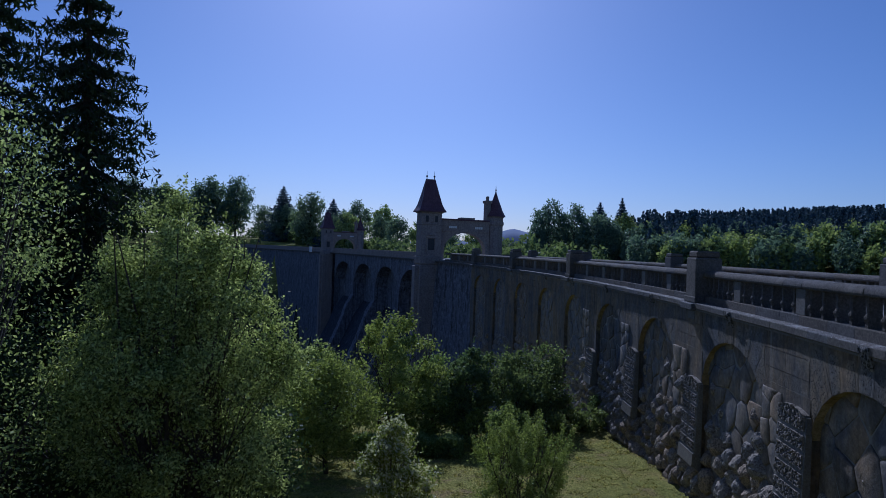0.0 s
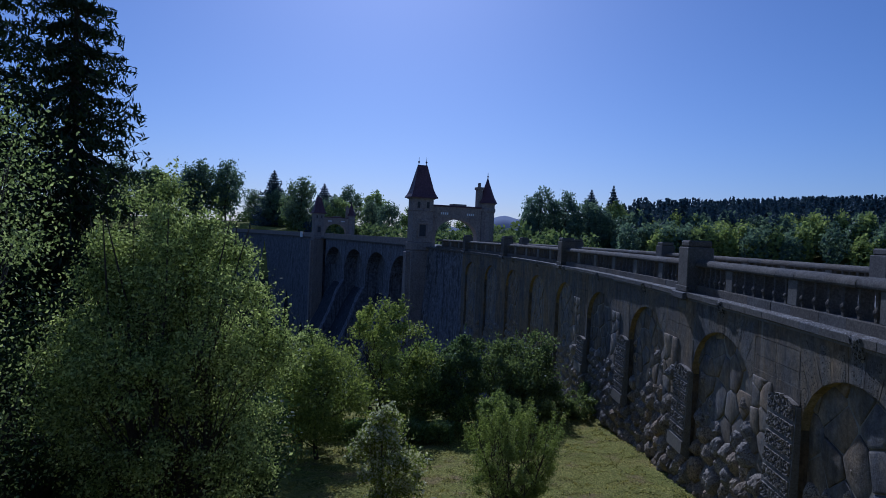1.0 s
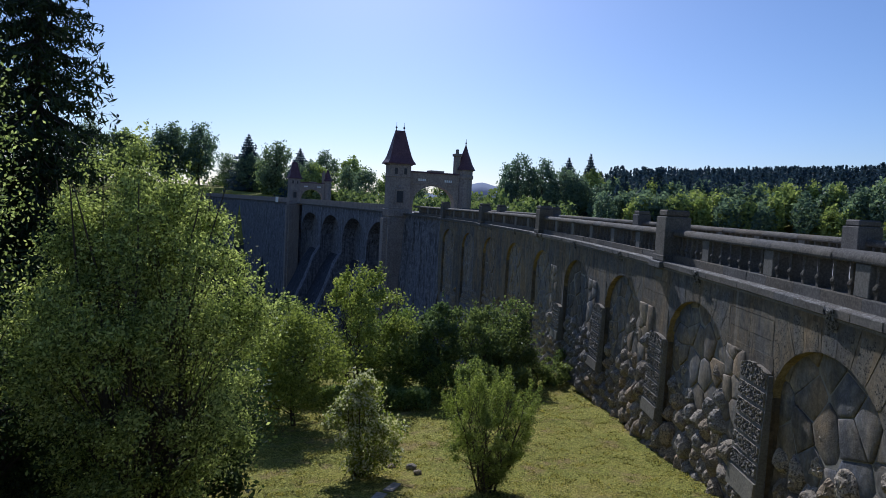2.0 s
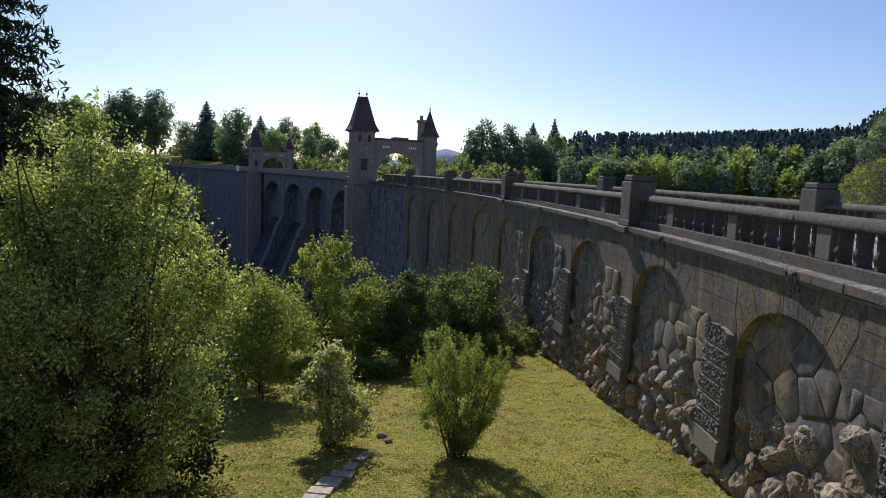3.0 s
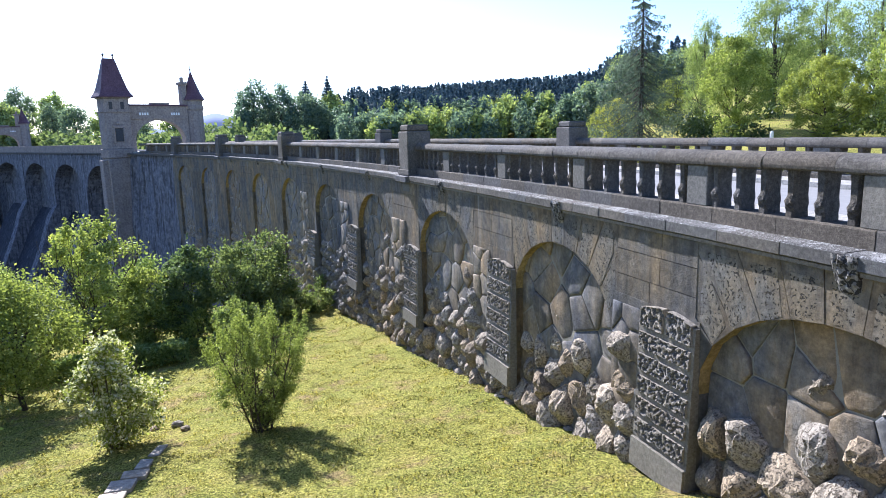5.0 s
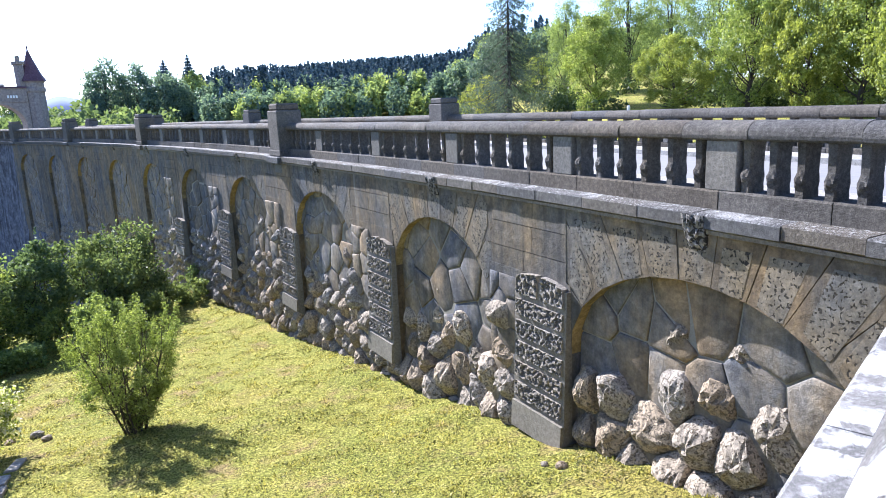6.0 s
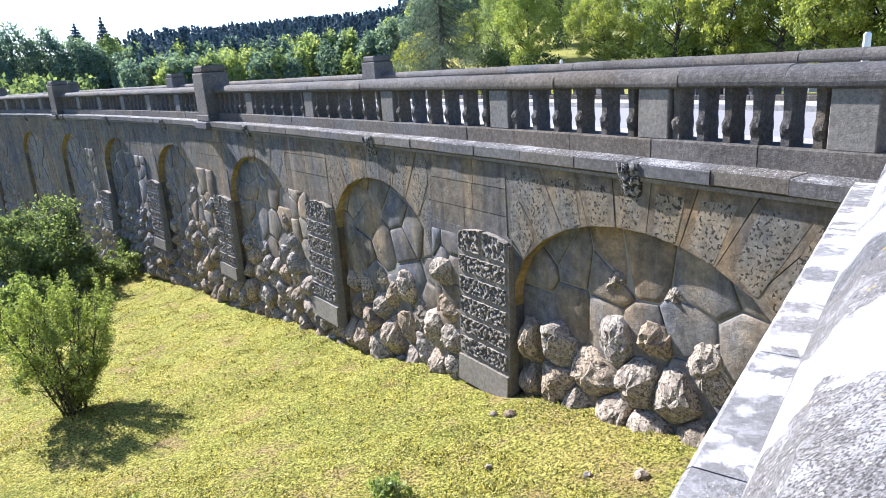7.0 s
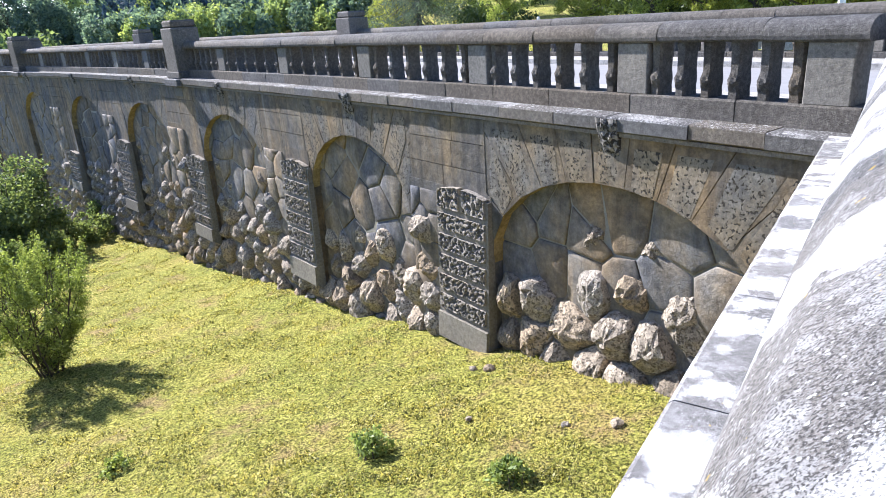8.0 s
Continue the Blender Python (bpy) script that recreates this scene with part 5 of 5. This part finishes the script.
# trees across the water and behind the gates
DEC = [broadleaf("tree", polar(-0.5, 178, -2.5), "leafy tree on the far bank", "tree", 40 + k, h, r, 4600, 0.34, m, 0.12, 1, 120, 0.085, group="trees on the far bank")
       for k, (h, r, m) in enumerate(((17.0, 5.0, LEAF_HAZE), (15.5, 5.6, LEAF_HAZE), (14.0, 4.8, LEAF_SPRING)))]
PIN = conifer("spruce", polar(4.3, 182, -0.8), "dark spruce on the far bank", 44, 17.5, 4.8, 24, 12, 44, 0.5, NEEDLE_HAZE, 0.3, group="spruces on the far bank")
DEC[0].matrix_basis = Matrix.Translation(polar(-1.8, 178, -0.6))
DEC[1].matrix_basis = Matrix.Translation(polar(2.2, 172, -2.5))
DEC[2].matrix_basis = Matrix.Translation(polar(6.4, 176, -3.5))
rt = random.Random(77)


def place_tree(proto, az, dist, top_el, squash=1.0):
    """A copy of a tree whose top reaches the given elevation."""
    az -= 0.5
    x, y = dist * math.sin(radians(az)), dist * math.cos(radians(az))
    while az < 0 and below_dam(x, y) > -11 and dist < 260:
        dist += 4
        x, y = dist * math.sin(radians(az)), dist * math.cos(radians(az))
    z = max(ground_z(x, y), -3.0) - 0.3
    h = 1.5 + dist * math.tan(radians(top_el)) - z
    base = {DEC[0]: 17.0, DEC[1]: 15.5, DEC[2]: 14.0, PIN: 17.5}[proto]
    k = h / base
    return copy_thing(proto, Matrix.Translation((x, y, z)) @ Matrix.Rotation(rt.uniform(0, 6.28), 4, 'Z') @ Matrix.Diagonal((k * squash, k * squash, k, 1)))


for az, dist, el, kind, sq in ((-30.2, 178, 5.0, 1, 1.0), (-28.0, 176, 5.25, 0, 1.0), (-24.2, 190, 3.9, 3, 1.7), (-22.0, 186, 3.75, 1, 1.0), (-20.0, 190, 3.2, 3, 1.7), (-17.8, 196, 3.4, 0, 1.0), (-15.6, 190, 3.0, 2, 1.1),
                               (-12.0, 186, 2.2, 2, 1.0), (-9.6, 190, 2.0, 0, 1.1), (-5.0, 178, 0.9, 1, 1.0), (-2.3, 172, 2.4, 0, 0.9), (0.9, 176, 4.1, 0, 1.0), (3.0, 186, 4.0, 3, 1.5), (3.8, 170, 2.8, 1, 1.1), (5.0, 180, 3.3, 2, 1.0), (7.6, 182, 2.6, 0, 1.0)):
    place_tree((DEC + [PIN])[kind], az, dist, el * (1.24 if -25 < az < -3 else 1.1), sq * 0.9)
for k in range(27):
    # smaller trees that fill the rows
    az = -37 + 44.5 * (k + rt.uniform(0.1, 0.9)) / 27
    el = float(np.interp(az, [-37, -28, -24, -14, -7.5, -6.2, -3.4, -2.4, 0, 7], [4.8, 4.0, 3.4, 2.7, 2.2, 1.1, 1.1, 2.5, 2.6, 2.3])) * rt.uniform(0.9, 1.12)
    place_tree(DEC[k % 3], az, rt.uniform(166, 188), el, rt.uniform(0.85, 1.1))


def wood(name, seed, count, az0, az1, d0, d1, kind, material, label):
    """Far woods: many low trees in one object."""
    rng = np.random.default_rng(seed)
    pts = []
    for _ in range(count):
        az, dist = rng.uniform(az0, az1), rng.uniform(d0, d1)
        x, y = dist * math.sin(radians(az)), dist * math.cos(radians(az))
        z = max(ground_z(x, y), -3) - 0.5
        if kind == "spruce":
            h = rng.uniform(10.5, 14.5)
            q = rng.uniform(0, 1, 125) ** 0.8
            a = rng.uniform(0, 6.283, 125)
            r = 2.7 * (1 - q) * np.sqrt(rng.uniform(0.15, 1, 125)) + 0.1
            pts.append(np.stack([x + r * np.cos(a), y + r * np.sin(a), z + h * (0.08 + 0.92 * q)], 1))
        else:
            h, w = rng.uniform(7.0, 10.5), rng.uniform(1.6, 2.8)
            u = rng.normal(size=(760, 3))
            u /= np.linalg.norm(u, axis=1)[:, None]
            u *= rng.uniform(0.7, 1.0, (760, 1)) * (1 + 0.25 * np.sin(3 * u[:, :1] + 5 * u[:, 1:2]))
            pts.append(np.array([x, y, z + h * 0.6]) + u * np.array([w, w, h * 0.42]))
    pts = np.concatenate(pts)
    ob = part(name, leaf_mesh(name, pts, 0.52 if kind == "spruce" else 0.42, rng, upright=-0.6 if kind == "spruce" else 0.0), material)
    tagged(ob, label, "woods", kind="stuff")


wood("spruce_wood", 61, 1450, 5, 46, 262, 440, "spruce", NEEDLE_HAZE, "dark spruce woods on the hill beyond the water")
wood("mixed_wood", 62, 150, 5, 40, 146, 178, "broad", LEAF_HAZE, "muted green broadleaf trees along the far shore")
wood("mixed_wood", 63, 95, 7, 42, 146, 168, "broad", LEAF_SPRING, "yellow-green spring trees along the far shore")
wood("spruce_wood", 64, 560, 6, 44, 160, 275, "spruce", NEEDLE_HAZE, "dark spruces between the lighter trees")

# trees on the near bank, past the end of the road
conifer("larch", polar(30.3, 58, -0.3), "tall grey-green larch with hanging boughs", 70, 13.4, 6.4, 24, 11, 330, 0.115, NEEDLE_BLUE, 0.85, 0.28)
BANK_H = (10.5, 14.5, 8.5)
BANK = [broadleaf("tree", polar(az, d, -0.5), label, "tree", 71 + k, h, r, 26000, 0.095, m, 0.05, 1, 190, 0.058, group="trees on the near bank")
        for k, (az, d, h, r, m, label) in enumerate(((37.3, 50, 10.5, 3.4, LEAF_BANK, "broadleaf tree in bright fresh green on the grass bank"), (39.7, 63, 14.5, 4.0, LEAF_PALE, "tall airy tree in pale grey-green leaf on the bank"), (43.2, 46, 8.5, 4.4, LEAF_OLIVE, "low spreading tree in olive-yellow leaf beside the road")))]


def bank_tree(tree, k, az, d, top_el, wide):
    """Place a tree, or a copy of it, so that its top reaches the given elevation."""
    p = polar(az, d, 0)
    z = max(ground_z(p.x, p.y), -1.0) - 0.2
    h = (1.45 + d * math.tan(radians(top_el)) - z) / BANK_H[k]
    m = Matrix.Translation((p.x, p.y, z)) @ Matrix.Rotation(az * 1.7, 4, 'Z') @ Matrix.Diagonal((h * wide, h * wide, h, 1))
    if tree is None:
        copy_thing(BANK[k], m)
    else:
        tree.matrix_basis = m


for k, az, d, el, wide in ((1, 35.0, 66, 9.2, 0.7), (0, 49.0, 45, 9.6, 0.85), (1, 46.6, 58, 11.5, 0.85), (2, 52.9, 43, 9.0, 0.65), (0, 56.4, 42, 9.5, 0.95), (1, 52.0, 58, 11, 1.2), (2, 60.0, 39, 9, 0.65), (0, 62.6, 40, 9.5, 1.2),
                           (1, 57.5, 54, 11.5, 1.2), (0, 66.4, 36, 9.0, 1.1), (2, 70.5, 36, 9, 0.9), (1, 64, 52, 11, 1.2), (0, 75, 36, 10, 1.1), (1, 43.2, 72, 10.6, 0.8), (0, 33.0, 80, 4.2, 1.1), (2, 28.6, 63, 2.6, 0.9), (2, 27.6, 72, 2.2, 0.8)):
    bank_tree(None, k, az, d, el, wide)
for k, az, d, el, wide in ((0, 37.3, 50, 7.4, 0.95), (1, 39.9, 64, 12.0, 0.85), (2, 43.4, 46, 5.2, 0.95)):
    bank_tree(BANK[k], k, az, d, el, wide)


def undergrowth():
    rng = np.random.default_rng(88)
    pts = []
    for k in range(170):
        az = 24 + 55 * rng.random()
        if 35.5 < az < 45 and rng.random() < 0.85:
            continue
        d = float(np.interp(az, [24, 30, 33, 36, 45, 60, 85], [154, 103, 60, 47, 48, 46, 44])) + rng.uniform(0, 13)
        x, y = d * math.sin(radians(az)), d * math.cos(radians(az))
        h, w = rng.uniform(0.4, 2.2), rng.uniform(0.7, 2.0)
        u = rng.normal(size=(240, 3))
        u /= np.linalg.norm(u, axis=1)[:, None]
        u *= rng.uniform(0.4, 1.0, (240, 1))
        pts.append(np.array([x, y, ground_z(x, y) + h * 0.45]) + u * np.array([w, w, h * 0.6]))
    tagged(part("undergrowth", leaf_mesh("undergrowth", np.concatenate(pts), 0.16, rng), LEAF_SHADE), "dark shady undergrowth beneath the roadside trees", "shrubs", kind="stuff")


undergrowth()


def bank_scrub():
    """Dark scrub, added to darken the steep bank where the dam ends."""
    rng = np.random.default_rng(89)
    pts = []
    for k in range(220):
        az, d = -27 - 24 * rng.random(), rng.uniform(120, 214)
        x, y = d * math.sin(radians(az)), d * math.cos(radians(az))
        if R1 - math.hypot(x - CX, y - CY) < 12 and below_dam(x, y) < 8:
            continue
        h, w = rng.uniform(2.5, 6.5), rng.uniform(2.2, 4.2)
        u = rng.normal(size=(150, 3))
        u /= np.linalg.norm(u, axis=1)[:, None]
        u *= rng.uniform(0.6, 1.0, (150, 1))
        pts.append(np.array([x, y, ground_z(x, y) + h * 0.4]) + u * np.array([w, w, h * 0.6]))
    tagged(part("bank_scrub", leaf_mesh("scrub", np.concatenate(pts), 0.55, rng), LEAF_SHADE), "dark scrub added to darken the steep bank at the dam's far end", "shrubs", kind="stuff")


bank_scrub()


def shore_scrub():
    """Low growth under the trees behind the dam's far end."""
    rng = np.random.default_rng(93)
    pts = []
    for k in range(170):
        p = bend(rng.uniform(S1 - 2, END + 25), rng.uniform(11, 26), 0)
        h, w = rng.uniform(2.0, 5.5), rng.uniform(1.6, 3.2)
        u = rng.normal(size=(120, 3))
        u /= np.linalg.norm(u, axis=1)[:, None]
        u *= rng.uniform(0.6, 1.0, (120, 1))
        pts.append(np.array([p.x, p.y, max(ground_z(p.x, p.y), -1.0) + h * 0.4]) + u * np.array([w, w, h * 0.6]))
    tagged(part("shore_scrub", leaf_mesh("scrub", np.concatenate(pts), 0.45, rng), LEAF_DARK), "dark green scrub along the shore behind the dam", "shrubs", kind="stuff")


shore_scrub()

# a pale marker post, a bollard, a low wall and a sign board
mp = thing("marker_post", polar(61.5, 19.5, 0.42), "white roadside marker post", "post")
part("body", box_bm(-0.12, 0.12, -0.06, 0.06, -0.6, 0.95, 0.05), WHITE, mp, m=Matrix(mp.matrix_basis))
part("socket", box_bm(-0.13, 0.13, -0.07, 0.07, -0.6, 0.12, 0.02), METAL, mp, m=Matrix(mp.matrix_basis))
bp = thing("bollard", polar(40.0, 44, 0.5), "small white bollard on the grass bank", "bollard")
part("body", lathe([(0.10, -0.7), (0.10, 0.4), (0.06, 0.5)], 10), WHITE, bp, m=Matrix(bp.matrix_basis))
lw = thing("low_wall", polar(57, 26, -0.3), "low rubble wall at the roadside, half grown over", "wall")
for k in range(26):
    az = 50 + k * 0.72
    p = polar(az, 27 - 0.12 * k, ground_z(*polar(az, 27 - 0.12 * k, 0)[:2]))
    part("block", box_bm(-0.22, 0.22, -0.2, 0.2, -0.3, 0.45 + 0.2 * random.Random(k).random(), 0.04), KERB, lw, m=Matrix.Translation(p) @ Matrix.Rotation(radians(-az), 4, 'Z'))
sb = thing("sign_board", bend(GATE_FAR + 14, 0.0, 0.2), "pale board on the far parapet", "sign")
part("board", box_bm(-1.0, 1.0, -0.05, 0.05, -0.4, 0.9, 0.02), WHITE, sb, m=at_dam(GATE_FAR + 14, -0.1, 0.2))
part("foot", box_bm(-0.9, 0.9, -0.03, 0.3, -0.45, -0.3, 0.02), METAL, sb, m=at_dam(GATE_FAR + 14, -0.1, 0.2))

# the distant mountain
verts, faces = [], []
for k in range(61):
    az = -16 + 24 * k / 60
    h = 18 + 72 * math.exp(-((az + 4.6) / 2.6) ** 2) + 14 * noise.noise((az * 0.6, 2, 0)) + 30 * math.exp(-((az + 11) / 3) ** 2)
    for d, z in ((2300, -30), (2400, h * 0.6), (2550, h), (2800, -30)):
        verts.append(polar(az, d, z))
for k in range(60):
    for j in range(3):
        q = k * 4 + j
        faces.append((q, q + 1, q + 5, q + 4))
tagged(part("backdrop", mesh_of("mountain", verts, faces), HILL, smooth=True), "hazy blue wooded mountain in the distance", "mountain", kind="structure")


# ---- grass blades on the lawn ----
def grass():
    rng = np.random.default_rng(90)
    n = 210000
    dist = 4.5 + 32 * rng.uniform(0, 1, n * 2) ** 1.15
    az = np.radians(rng.uniform(-28, 52, n * 2))
    x, y = dist * np.sin(az), dist * np.cos(az)
    keep = (np.hypot(x - CX, y - CY) < R1 + 0.1) & (NX * x + NY * y > N0 - 0.1)
    keep &= ~((np.abs(x + 4.35 - (y - 11.6) * 0.2) < 0.42) & (y > 11.5) & (y < 18.2))
    keep &= np.array([noise.noise((a * 0.9, b * 0.9, 7)) > -0.12 for a, b in zip(x, y)]) | (rng.random(2 * n) < 0.35)
    x, y = x[keep][:n], y[keep][:n]
    n = len(x)
    z = np.array([ground_z(a, b) + 0.10 * noise.noise((a * 0.5, b * 0.5, 0)) + 0.04 * noise.noise((a * 2, b * 2, 3)) for a, b in zip(x, y)]) - 0.01
    h = rng.uniform(0.010, 0.036, n) * (1 + 1.5 * (rng.random(n) < 0.04))
    a = rng.uniform(0, 6.283, n)
    w = 0.0095 + 0.0009 * np.hypot(x, y)
    base = np.stack([x, y, z], 1)
    side = np.stack([np.cos(a), np.sin(a), 0 * a], 1) * w[:, None]
    tip = base + np.stack([rng.normal(size=n) * 0.024, rng.normal(size=n) * 0.024, h], 1)
    v = np.stack([base - side, base + side, tip], 1).reshape(-1, 3)
    me = bpy.data.meshes.new("grass")
    me.from_pydata(v.tolist(), [], np.arange(3 * n).reshape(-1, 3).tolist())
    tagged(part("grass", me, GRASS), "short yellow-green meadow grass on the slope", "grass", kind="stuff")


grass()
